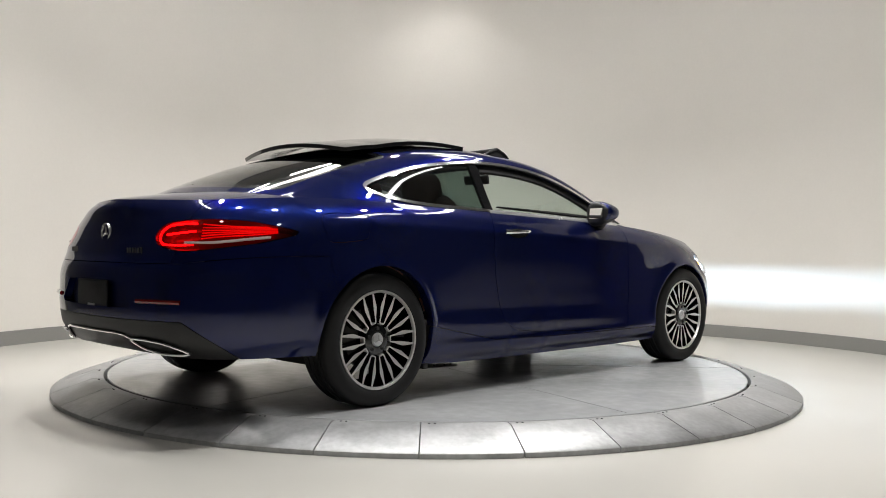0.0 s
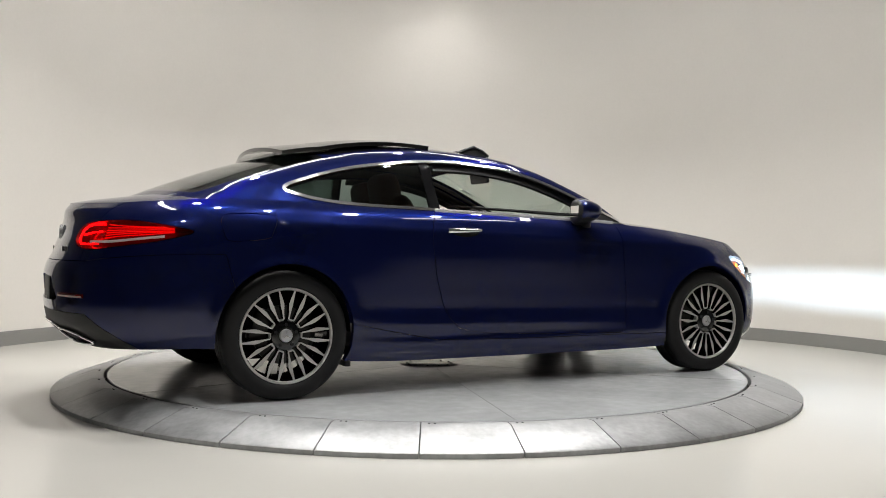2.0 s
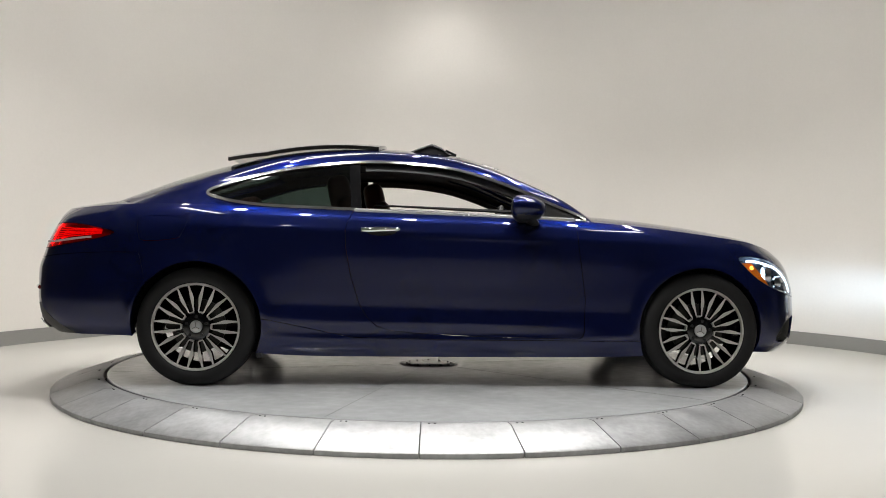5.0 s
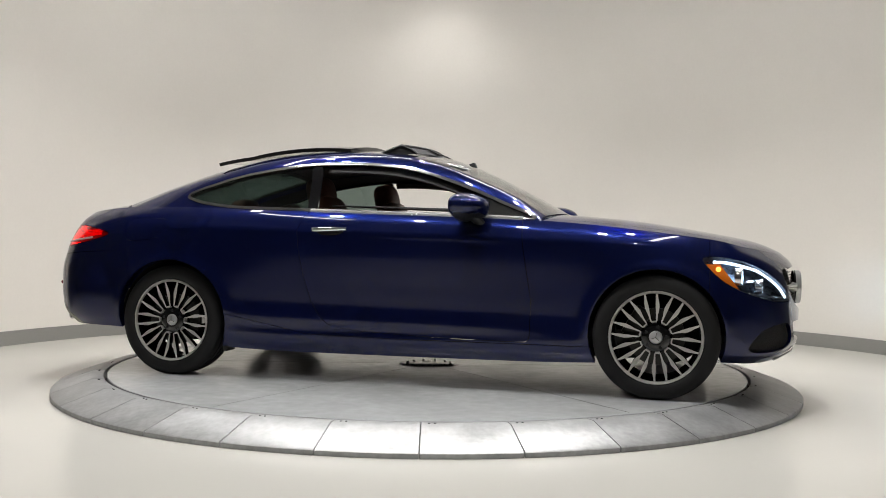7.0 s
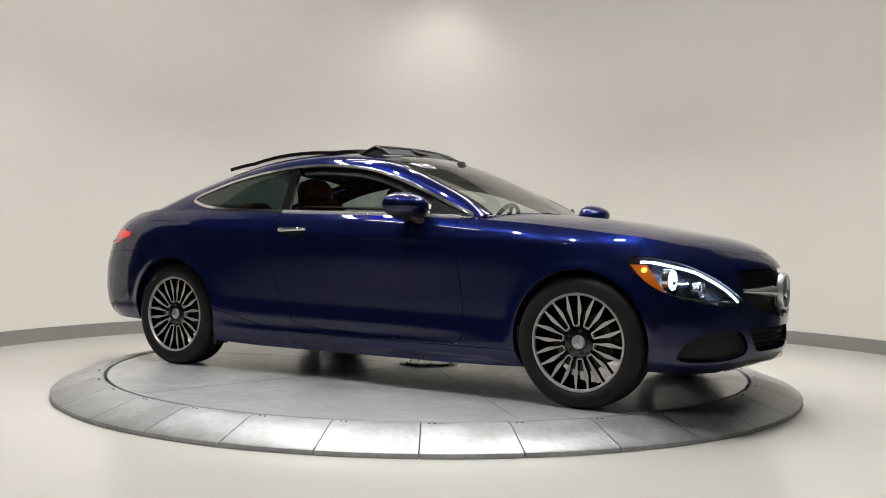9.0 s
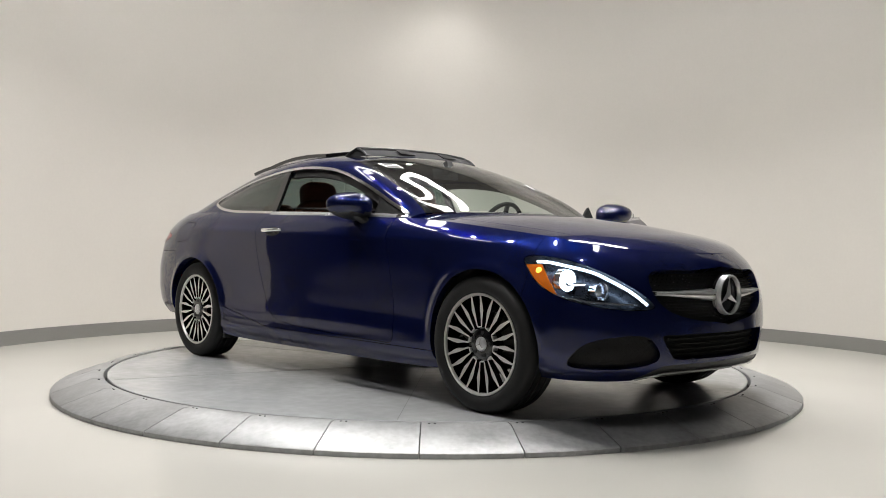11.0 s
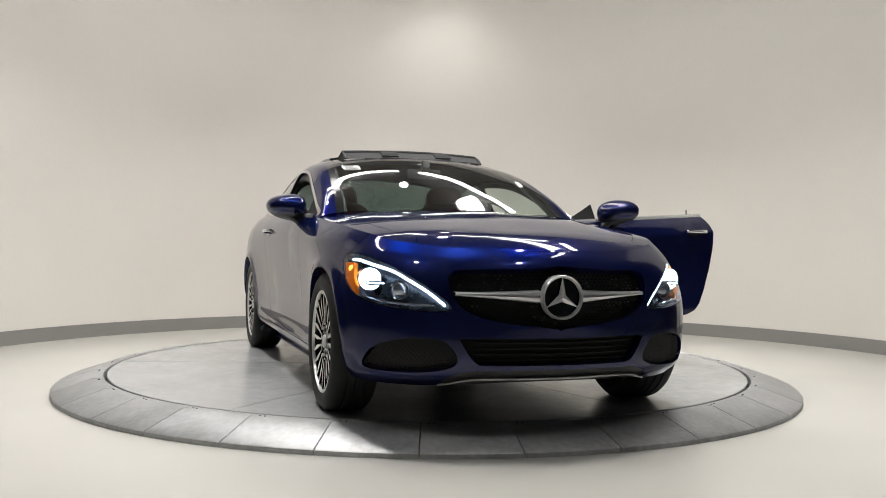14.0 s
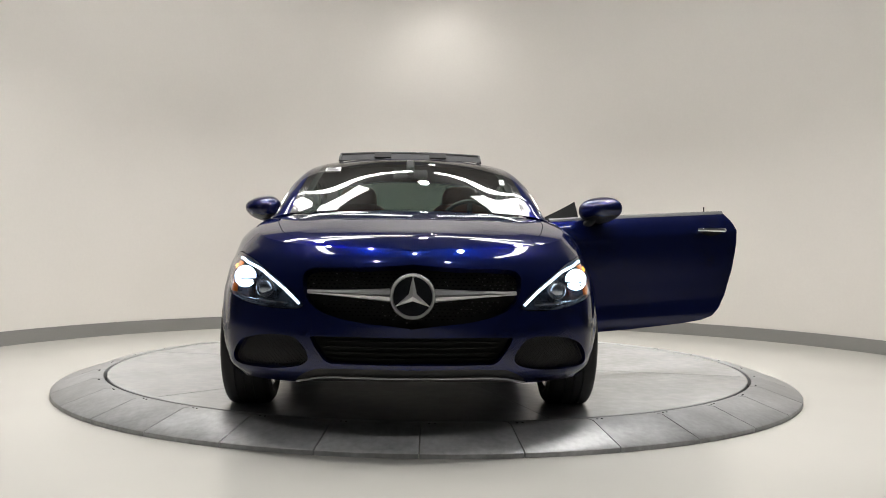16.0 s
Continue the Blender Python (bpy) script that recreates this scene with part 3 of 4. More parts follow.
def on_body(a, z, inset=0.0):
    """Point of the body side at length a along the outline and height z, set in by inset."""
    q = TUB.reshape(-1, 5)
    d = np.hypot(q[:, 3] - a, q[:, 2] - z)
    i = np.argsort(d)[:4]
    p = np.average(q[i, :3], axis=0, weights=1 / (d[i] + 1e-4))
    k = np.argmin(abs(BASE[:, 2] - a))
    t = BASE[min(k + 1, len(BASE) - 1), :2] - BASE[max(k - 1, 0), :2]
    t = t / np.hypot(*t)
    return Vector((p[0] - t[1] * inset, p[1] + t[0] * inset, p[2]))


# ---------- doors: the driver's stands wide open ----------
sail_l = cut(dlo, .50 - dlo[0][:, 0])[0]
W, G = shell(door_l, .055, 0, True)
door_left = link("door", W, G, PAINT, car, "blue frameless driver door, wide open")
door_right = link("door", *mirrored(W, G), PAINT, car, "blue frameless passenger door, closed, window lowered")
doors = (door_left, door_right)
bx = np.linspace(-.555, .70, 60)
order = np.argsort(EDGE[:, 0])
by, bz = np.interp(bx, EDGE[order, 0], EDGE[order, 1]), np.interp(bx, EDGE[order, 0], EDGE[order, 2])
strip = np.array([[(x, y + dy, z + dz) for dy, dz in ((-.03, .012), (-.010, .017), (-.002, .014), (.004, .004), (.006, -.006), (.0, -.012))] for x, y, z in zip(bx, by, bz)])
pair("belt_trim", *sheet(strip), BADGE, "bright chrome belt strip", doors)
pair("mirror_sail", *shell(sail_l, .02, -.002, True), LINER, "", doors)


def door_handle():
    V, F = [], []
    for i in range(15):
        t = i / 14
        x = -.512 + .215 * t
        out = .034 * math.sin(math.pi * min(1, max(0, t)) ** 1.0) ** .35 if 0 < t < 1 else .004
        y = side_y(x, .872) + out
        h, d = .013 * (1 - .35 * t), .009
        for j in range(10):
            q = 2 * math.pi * j / 10
            V.append((x, y + d * math.cos(q), .874 + .006 * t + h * math.sin(q)))
    for i in range(14):
        for j in range(10):
            F.append((i * 10 + j, i * 10 + (j + 1) % 10, (i + 1) * 10 + (j + 1) % 10, (i + 1) * 10 + j))
    F += [tuple(range(10))[::-1], tuple(140 + j for j in range(10))]
    return V, F


pair("handle", *door_handle(), CHROME, "chrome pull handle", doors)
# flat dark oval on the door: the handle recess's shade put into its colour
cup = np.array([[(-.40 + .085 * r * math.cos(q), 0, .868 + .026 * r * math.sin(q)) for q in np.linspace(0, 2 * math.pi, 25)] for r in (.02, .5, 1.0)])
for i in range(3):
    for j in range(25):
        cup[i, j, 1] = side_y(cup[i, j, 0], cup[i, j, 2]) + .0025
pair("handle_cup", *sheet(cup), GLOSS_BLACK, "", doors)


def wing_mirror():
    """A rounded shell, blue above and black below, on a short black foot."""
    V, F, n, m = [], [], 28, 18
    for i in range(m + 1):
        p = math.pi * i / m
        for j in range(n):
            q = 2 * math.pi * j / n
            sx, sy, sz = math.sin(p) * math.cos(q), -math.cos(p), math.sin(p) * math.sin(q)
            e = lambda v, k: math.copysign(abs(v) ** k, v)
            x, y, z = .140 * e(sx, .8), .112 * e(sy, .85), .076 * e(sz, .8)
            if x < 0:
                x = max(.40 * x, -.044)
            z *= 1 - .22 * (y / .1) - .15 * max(0, x) / .095
            V.append((.405 + x - .25 * (y + .1), .900 + y, 1.008 + z + .06 * y))
    for i in range(m):
        for j in range(n):
            F.append((i * n + j, i * n + (j + 1) % n, (i + 1) * n + (j + 1) % n, (i + 1) * n + j))
    return V, F


V, F = wing_mirror()
cap = [f for f in F if sum(V[i][2] for i in f) / 4 > .968 and sum(V[i][0] + .25 * (V[i][1] - .80) for i in f) / 4 > .372]
low = [f for f in F if f not in cap]
pair("mirror_cap", *keep(np.array(V), cap), PAINT, "blue wing mirror cap", doors)
pair("mirror_base", *keep(np.array(V), low), BLACK, "black wing mirror underside", doors)
V, F = tube([(.47, .815, .905), (.46, .835, .925), (.44, .865, .948), (.43, .89, .965)], .034, 12, False, .7)
pair("mirror_foot", V, F, BLACK, "", doors)
V, F = sheet(np.array([[(.356 - .25 * (y - .80), y + .06 * (z - 1.0), z) for z in np.linspace(.974, 1.038, 5)] for y in np.linspace(.842, .962, 6)]))
pair("mirror_glass", V, F, MIRROR, "mirror glass", doors)
HINGE = (.715, .838)
door_left.matrix_basis = pose(HINGE[0], HINGE[1], .3, 0, 0, -70.3) @ pose(0, 0, 0, 0, 1.8, 0) @ pose(-HINGE[0], -HINGE[1], -.3)

# inner door card with arm rest on the open door, and a lock button
bm = add_box(bmesh.new(), (1.12, .05, .50), pose(.06, .80, .62), .02)
add_box(bm, (.5, .08, .06), pose(-.05, .76, .70), .02)
part("door_card", bm, LEATHER, door_left, "brown leather door card")
part("lock_button", add_cyl(bmesh.new(), .004, .04, pose(-.42, .80, 1.005), 10), BLACK, door_left)


# ---------- wheels ----------
def wheel():
    turn = Matrix.Rotation(radians(90), 4, "X")
    rim = link("wheel", *(lambda V, F: (moved(V, turn), F))(*lathe([(.2445, .090), (.2455, .098), (.243, .103), (.2335, .103), (.2310, .098), (.2295, .088)], 96)), ALLOY, car, "dark alloy wheel with twenty machined spokes")
    prof = [(.238, .092), (.246, .101), (.256, .108), (.275, .1135), (.290, .1125), (.306, .107), (.319, .098), (.3265, .086), (.3295, .072), (.3300, .046), (.3225, .045),
            (.3225, .037), (.3305, .036), (.3305, .006), (.3225, .005), (.3225, -.005), (.3305, -.006), (.3305, -.036), (.3225, -.037), (.3225, -.045), (.33, -.046), (.3295, -.072), (.3265, -.086), (.306, -.107), (.27, -.1125), (.24, -.095)]
    V, F = lathe(prof, 120)
    V = [Vector(v) for v in moved(V, turn)]
    for v in V:
        v.z = max(v.z, -.3245)
    link("tyre", V, F, RUBBER, rim, "black road tyre", sharp=28)
    V, F = lathe([(.2295, .090), (.222, .06), (.215, .02), (.215, -.09), (.238, -.098)], 72)
    link("barrel", moved(V, turn), F, GLOSS_BLACK, rim)
    V, F = lathe([(.0, .02), (.150, .02), (.150, -.005), (.0, -.005)], 64)
    link("brake_disc", moved(V, turn), F, DISC_STEEL, rim, "bare steel brake disc")
    bm = add_box(bmesh.new(), (.09, .07, .17), pose(-.115, .0, .05, 0, 20, 0), .015)
    part("brake_caliper", bm, DISC_STEEL, rim)
    V, F = lathe([(.0, .078), (.028, .078), (.036, .085), (.060, .086), (.074, .080), (.082, .060), (.086, .0)], 60)
    link("hub", moved(V, turn), F, GLOSS_BLACK, rim)
    V, F = lathe([(.0, .094), (.020, .094), (.030, .092), (.0345, .086), (.035, .078)], 40)
    cap = link("hub_cap", moved(V, turn), F, SATIN, rim, "silver hub cap with a star")
    bm = bmesh.new()
    for k in range(3):
        a = radians(90 + 120 * k)
        add_box(bm, (.024, .0035, .003), turn @ pose(.012 * math.cos(a), .012 * math.sin(a), .0955, 0, 0, math.degrees(a)))
    part("hub_star", bm, CHROME, rim)
    for k in range(5):
        a = radians(72 * k + 18)
        part("wheel_bolt", add_cyl(bmesh.new(), .0095, .012, turn @ pose(.056 * math.cos(a), .056 * math.sin(a), .084), 6), BLACK, rim)
    # one bent pair: a slim U, open at the rim; front faces machined, flanks black
    line = [(.2320, .0305, .0044), (.205, .0300, .0062), (.178, .0290, .0092), (.158, .0275, .0102), (.138, .0240, .0080), (.115, .0190, .0048), (.096, .0160, .0040), (.086, .0147, .0038)]
    V, F, mats = [], [], []
    left = [(r, o + w) for r, o, w in line] + [(.0790, .0130)]
    inner = [(r, o - w) for r, o, w in line] + [(.0860, .0095)]
    for (r, o), (r2, o2) in zip(left, inner):
        dz = .097 - .010 * ((.2285 - r) / .15)
        V += [(r, o, dz), (r2, o2, dz), (r, o + .002, dz - .030), (r2, o2 - .002, dz - .030)]
    k = len(left)
    for i in range(k - 1):
        b, c = 4 * i, 4 * i + 4
        F += [(b, c, c + 1, b + 1), (b + 2, c + 2, c, b), (b + 1, c + 1, c + 3, b + 3)]
        mats += [0, 1, 1]
    me = bpy.data.meshes.new("spoke")
    made = []
    for side in (1, -1):
        W = moved([(x, y * side, z) for x, y, z in V], turn)
        G = [f if side > 0 else f[::-1] for f in F]
        me = bpy.data.meshes.new("spoke")
        me.from_pydata([tuple(v) for v in W], [], G)
        me.materials.append(ALLOY), me.materials.append(GLOSS_BLACK)
        me.polygons.foreach_set("material_index", mats)
        made.append(me)
    me = bpy.data.meshes.new("spoke_bridge")
    dz = .097 - .010 * ((.2285 - .08) / .15)
    B = [(.0790, -.0130, dz), (.0790, .0130, dz), (.0860, .0095, dz), (.0860, -.0095, dz)]
    B += [(a, b, c - .03) for a, b, c in B]
    me.from_pydata([tuple(v) for v in moved(B, turn)], [], [(0, 3, 2, 1), (0, 1, 5, 4), (2, 3, 7, 6)])
    me.materials.append(ALLOY)
    made.append(me)
    for k in range(10):
        for me in made:
            ob = new(me.name.split(".")[0], me)
            ob.parent = rim
            ob.matrix_basis = Matrix.Rotation(radians(36 * k), 4, "Y")
    return rim


first = wheel()
first["group"] = "wheels of the car"
TRACK = .782
first.matrix_basis = pose(-1.42, -TRACK, .3255)
for m in (pose(1.42, -TRACK, .3255, 0, 11, 0), pose(-1.42, TRACK, .3255, 0, 0, 180), pose(1.42, TRACK, .3255, 0, 0, 180)):
    copy_thing(first, m)


# ---------- head lamps ----------
def beam_shade(c):
    """Lid, floor and side walls round the burner: light leaves between level and a few degrees down."""
    V, F = [], []
    for a, b in (((-.004, -.05, 0), (.052, .014, .003)), ((-.004, -.05, -.0125), (.052, .014, -.0072)), ((-.004, -.053, -.0125), (.05, -.05, .003)), ((-.004, .014, -.0125), (.012, .016, .003)), ((-.006, -.05, -.0125), (-.004, .014, .003))):
        k = len(V)
        V += [(c.x + x, c.y + y, c.z + z - (.003 if x > .02 else 0)) for x in (a[0], b[0]) for y in (a[1], b[1]) for z in (a[2], b[2])]
        F += [tuple(k + i for i in f) for f in ((0, 1, 3, 2), (4, 6, 7, 5), (0, 4, 5, 1), (2, 3, 7, 6), (0, 2, 6, 4), (1, 5, 7, 3))]
    return V, F


def head_lamp():
    W, G = pocket(lamp_l, .085)
    boxes = pair("head_lamp", W, G, LAMP_INSIDE, "clear headlamp with white eyebrow light and amber marker, lit")
    for ob in pair("lens", *shell(lamp_l, .004, .0), LENS, "", boxes):
        ob.visible_shadow = False
    # eyebrow strip under the upper edge, down to the inner tip
    brow = [(1.70, .80, .728), (1.76, .78, .727), (1.84, .74, .712), (1.92, .685, .685), (1.98, .64, .655), (2.03, .58, .618), (2.07, .53, .578), (2.096, .49, .543)]
    P = np.array([on_body(arc(x, y), z - .006, .018) for x, y, z in brow])
    P = spline(np.arange(len(P)), P, np.linspace(0, len(P) - 1, 36))
    V, F = tube(P, .0054, 8, False, 1.25)
    pair("eyebrow_light", V, F, DRL_GLOW, "white daytime light strip", boxes)
    # two bowls with projector lenses
    for (x, y, z), r, m, name, inset in (((1.865, .775, .640), .046, BEAM_GLOW, "projector_lens", .035), ((1.985, .675, .598), .036, REFLECTOR, "reflector_bowl", .045)):
        c = on_body(arc(x, y), z, inset)
        turn = look(c, c + Vector((-1, -.12, 0))) @ Matrix.Rotation(0, 4, "X")
        V, F = lathe([(.0, .008), (r * .35, .007), (r * .7, .004), (r * .92, -.002), (r, -.008)], 32)
        pair(name, moved(V, turn), F, m, "", boxes)
        V, F = lathe([(r, -.008), (r * 1.06, .004), (r * 1.14, .006), (r * 1.2, -.03)], 32)
        pair("lens_ring", moved(V, turn), F, CHROME, "", boxes)
    # dipped beam: a small bright burner under a lid that cuts it off just below level
    c = on_body(arc(1.865, .775), .632, .035) + Vector((.014, 0, 0))
    pair("beam_burner", [(c.x, c.y - .024, c.z - .004), (c.x, c.y + .008, c.z - .004), (c.x, c.y + .008, c.z), (c.x, c.y - .024, c.z)], [(0, 1, 2, 3)], BURNER, "", boxes)
    pair("beam_shade", *beam_shade(c), LINER, "", boxes)
    # amber corner
    q = cut(lamp_l, lamp_l[0][:, 3] - arc(1.735, .838) + .75 * (.728 - lamp_l[0][:, 2]))[1]
    q = cut(q, q[0][:, 2] - .716)[0]
    pair("side_marker", *shell(q, .02, -.010), AMBER, "amber side marker", boxes)
    V, F = lathe([(.0, .008), (.010, .006), (.016, .0), (.017, -.004)], 20)
    c = on_body(arc(1.735, .83), .682, .014)
    pair("marker_bulb", moved(V, look(c, c + Vector((-.7, -.9, 0)))), F, AMBER_GLOW, "", boxes)
    # slim chrome shelf under the bowls
    P = [on_body(arc(x, y), z, .022) for x, y, z in ((1.80, .757, .575), (1.90, .70, .548), (2.0, .615, .536), (2.07, .53, .533))]
    pair("lamp_shelf", *tube(P, .006, 6), CHROME, "", boxes)


head_lamp()


# ---------- tail lamps ----------
def tail_lamp():
    boxes = pair("tail_lamp", *pocket(tail_l, .055), RED_DARK, "red wrap-around tail lamp, lit")
    for ob in pair("lens", *shell(tail_l, .004, .0), RED_LENS, "", boxes):
        ob.visible_shadow = False
    # three bright bars at the inner end, closed by a curved end bar; finer, dimmer bars run out along the wing
    for zs, name in (((.864, .872, .874), "upper_strip"), ((.824, .834, .840), "middle_strip"), ((.778, .776, .780), "lower_strip")):
        P = np.array([on_body(arc(x, y), z, .020) for (x, y), z in zip(((-2.415, .50), (-2.39, .58), (-2.34, .665)), zs)])
        pair(name, *tube(spline(np.arange(3), P, np.linspace(0, 2, 14)), .0052, 6), TAIL_GLOW, "glowing red strip", boxes)
    P = np.array([on_body(arc(x, y), z, .020) for x, y, z in ((-2.415, .50, .864), (-2.425, .475, .848), (-2.43, .46, .824), (-2.427, .475, .796), (-2.415, .50, .778))])
    pair("end_strip", *tube(spline(np.arange(5), P, np.linspace(0, 4, 20)), .0052, 6), TAIL_GLOW, "glowing red strip", boxes)
    for k in range(6):
        z0, z1 = .872 - .013 * k, .862 - .005 * k
        P = np.array([on_body(arc(x, y), z0 + (z1 - z0) * t, .024) for x, y, t in ((-2.32, .69, 0), (-2.24, .755, .3), (-2.12, .82, .65), (-1.97, .86, 1))])
        pair("light_guide", *tube(spline(np.arange(4), P, np.linspace(0, 3, 20)), .0034, 6), TAIL_DIM, "dimly lit red light guide", boxes)
    P = np.array([on_body(arc(x, y), z, .012) for x, y, z in ((-2.36, .62, .788), (-2.25, .75, .792), (-2.12, .82, .806), (-2.02, .85, .818))])
    P[:, 0] -= .009
    P[:, 1] += .009
    pair("reversing_lamp", *tube(spline(np.arange(4), P, np.linspace(0, 3, 16)), .007, 6), PALE_LENS, "pale reversing lamp strip", boxes)


tail_lamp()


# ---------- grille, badges, intakes ----------
def ring_and_star(name, r, thick, m, parent, label):
    bm = bmesh.new()
    V, F = lathe([(r - thick, 0), (r - thick * .7, thick * .8), (r - thick * .25, thick * .9), (r, thick * .3), (r, -thick)], 48)
    vs = [bm.verts.new(m @ Vector(v)) for v in V]
    for f in F:
        bm.faces.new([vs[i] for i in f])
    for k in range(3):
        a = radians(90 + 120 * k)
        tip, s1, s2 = (r - thick * .6) * Vector((math.cos(a), math.sin(a), 0)), r * .2 * Vector((math.cos(a + 1.05), math.sin(a + 1.05), 0)), r * .2 * Vector((math.cos(a - 1.05), math.sin(a - 1.05), 0))
        top = [Vector((0, 0, thick * .9)), tip + Vector((0, 0, thick * .3)), s1, s2]
        vs = [bm.verts.new(m @ v) for v in top]
        bm.faces.new((vs[0], vs[2], vs[1])), bm.faces.new((vs[0], vs[1], vs[3]))
    return part(name, bm, BADGE, parent, label)


def facing(x, y, z, dx=1):
    """A pose whose z axis looks forward (dx 1) or back (-1), y axis up."""
    return Matrix.Translation((x, y, z)) @ Matrix(((0, 0, dx, 0), (dx, 0, 0, 0), (0, 1, 0, 0), (0, 0, 0, 1)))


def build_grille():
    W, G = pocket(grille_l, .042, False)
    X, H = mirrored(W, G)
    grille = link("grille", W + X if isinstance(W, list) else list(map(tuple, W)) + X, list(G) + [tuple(i + len(W) for i in f) for f in H], LINER, car, "black studded radiator grille with a silver bar")
    bm = bmesh.new()
    row = 0
    z = .462
    while z < .69:
        yy = -.46 + (.0115 if row % 2 else 0)
        while yy < .461:
            if inside(GRILLE, [(abs(yy), z)])[0] < -.02 and z < .672 and math.hypot(yy, z - .575) > .10 and abs(z - .583) > .022:
                m = facing(front_x(yy, z) - .030, yy, z)
                vs = [bm.verts.new(m @ Vector(p)) for p in ((-.0062, 0, 0), (0, -.0038, 0), (.0062, 0, 0), (0, .0038, 0), (0, 0, .006))]
                for i in range(4):
                    bm.faces.new((vs[i], vs[(i + 1) % 4], vs[4]))
            yy += .023
        row += 1
        z += .0145
    tagged(part("grille_studs", bm, STUD, grille, "rows of small silver studs", False), kind="stuff")
    for s in (1, -1):
        V, F, n = [], [], 20
        for i in range(n):
            t = i / (n - 1)
            y = .085 + .365 * t
            h = .021 * (1 - t) ** 1.5 + .009
            zc = .577 + .010 * t
            x = front_x(y, .585) - .004
            for dx, dz in ((-.03, h), (0, h * .75), (.004, h * .2), (-.008, .0), (.004, -h * .2), (0, -h * .75), (-.03, -h)):
                V.append((x + dx, s * y, zc + dz))
        for i in range(n - 1):
            for j in range(6):
                F.append((i * 7 + j, i * 7 + j + 1, (i + 1) * 7 + j + 1, (i + 1) * 7 + j))
        link("grille_bar", V, F, SATIN, grille, "satin silver grille bar")
    xs = front_x(0, .575)
    V, F = lathe([(0, -.012), (.088, -.010), (.10, -.03)], 48)
    link("badge_plate", moved(V, facing(xs + .002, 0, .575)), F, GLOSS_BLACK, grille)
    ring_and_star("badge_star", .098, .016, facing(xs, 0, .575), grille, "large silver ring with three-pointed star")


build_grille()
W, G = pocket(mid_l, .045, False)
X, H = mirrored(W, G)
intake = link("lower_intake", list(map(tuple, W)) + X, list(G) + [tuple(i + len(W) for i in f) for f in H], LINER, car, "wide black lower air intake")
for z in (.308, .332, .356, .380):
    P = [(front_x(y, z) - .035, y, z) for y in np.linspace(-.37, .37, 15)]
    link("intake_slat", *tube(P, .004, 6), LINER, intake)
for k, s in zip(pair("side_intake", *pocket(side_l, .045, False), BLACK, "black honeycomb side intake"), (1, -1)):
    bm = bmesh.new()
    a0, a1 = INTAKE_SIDE[:, 0].min(), INTAKE_SIDE[:, 0].max()
    for sl in (1, -1):
        b = a0 - .16
        while b < a1 + .02:
            line = []
            for t in np.linspace(0, 1, 26):
                q = (b + .16 * (t if sl > 0 else 1 - t), .262 + .155 * t)
                if inside(INTAKE_SIDE, [q])[0] < .0:
                    p = on_body(q[0], q[1], .018)
                    line.append((p.x, p.y * s, p.z))
                else:
                    if len(line) > 1:
                        V, F = tube(line, .0022, 4)
                        vs = [bm.verts.new(v) for v in V]
                        for f in F:
                            bm.faces.new([vs[i] for i in f])
                    line = []
            if len(line) > 1:
                V, F = tube(line, .0022, 4)
                vs = [bm.verts.new(v) for v in V]
                for f in F:
                    bm.faces.new([vs[i] for i in f])
            b += .021
    part("honeycomb", bm, BLACK, k, "", False)
P = [(front_x(y, z) + .007, y, z) for y, z in [(-.50, .193), (-.455, .204), (-.40, .219), (-.34, .2245)] + [(y, .2255) for y in np.linspace(-.28, .28, 12)] + [(.34, .2245), (.40, .219), (.455, .204), (.50, .193)]]
link("lip_trim", *tube(P, .0048, 6), BADGE, car, "thin chrome line along the front lip")

# ---------- tail: plate recess, badges, reflectors, exhaust trims ----------
W, G = pocket(plate_l, .035, False)
X, H = mirrored(W, G)
recess = link("plate_recess", list(map(tuple, W)) + X, list(G) + [tuple(i + len(W) for i in f) for f in H], PAINT, car, "recess for the number plate")
bm = add_box(bmesh.new(), (.012, .32, .165), pose(rear_x(0, .54) + .018, 0, .528), .008)
holder = part("plate_holder", bm, BLACK, car, "black empty number plate holder")
part("holder_mark", add_box(bmesh.new(), (.003, .07, .014), pose(rear_x(0, .54) + .0105, 0, .49)), PAPER, holder)
ring_and_star("boot_star", .046, .007, facing(rear_x(0, .83) - .002, 0, .835, -1), car, "chrome star badge")
for y0, n, w in ((-.375, 6, .016), (.29, 4, .022)):
    bm = bmesh.new()
    for k in range(n):
        add_box(bm, (.004, w, .024 if k else .03), pose(rear_x(y0 + k * (w + .005), .752) - .003, y0 + k * (w + .005), .752))
    part("boot_badge", bm, CHROME, car, "chrome model badge as plain bars", False)
P = [on_body(arc(x, y), .526, -.002) for x, y in ((-2.425, .41), (-2.40, .52), (-2.375, .585), (-2.35, .64))]
pair("rear_reflector", *tube(P, .010, 8, False, 1.1), RED_DARK, "slim dark red reflector")


def exhaust_trim():
    loop = [(.345, .350), (.44, .352), (.54, .341), (.60, .319), (.625, .298), (.57, .290), (.47, .292), (.40, .305), (.365, .325)]
    P = [Vector((rear_x(y, max(z, .30)) - .012 + .0 * z, y, z)) for y, z in smooth_loop(loop, 5)]
    tip = pair("exhaust_trim", *tube(P, .0075, 8, True), CHROME, "chrome exhaust surround")
    n = len(P)
    V = [tuple(p) for p in P] + [(p.x + .08, p.y, p.z) for p in P]
    F = [(i, (i + 1) % n, n + (i + 1) % n, n + i) for i in range(n)] + [tuple(n + i for i in range(n))]
    pair("exhaust_mouth", V, F, BLACK, "", tip)


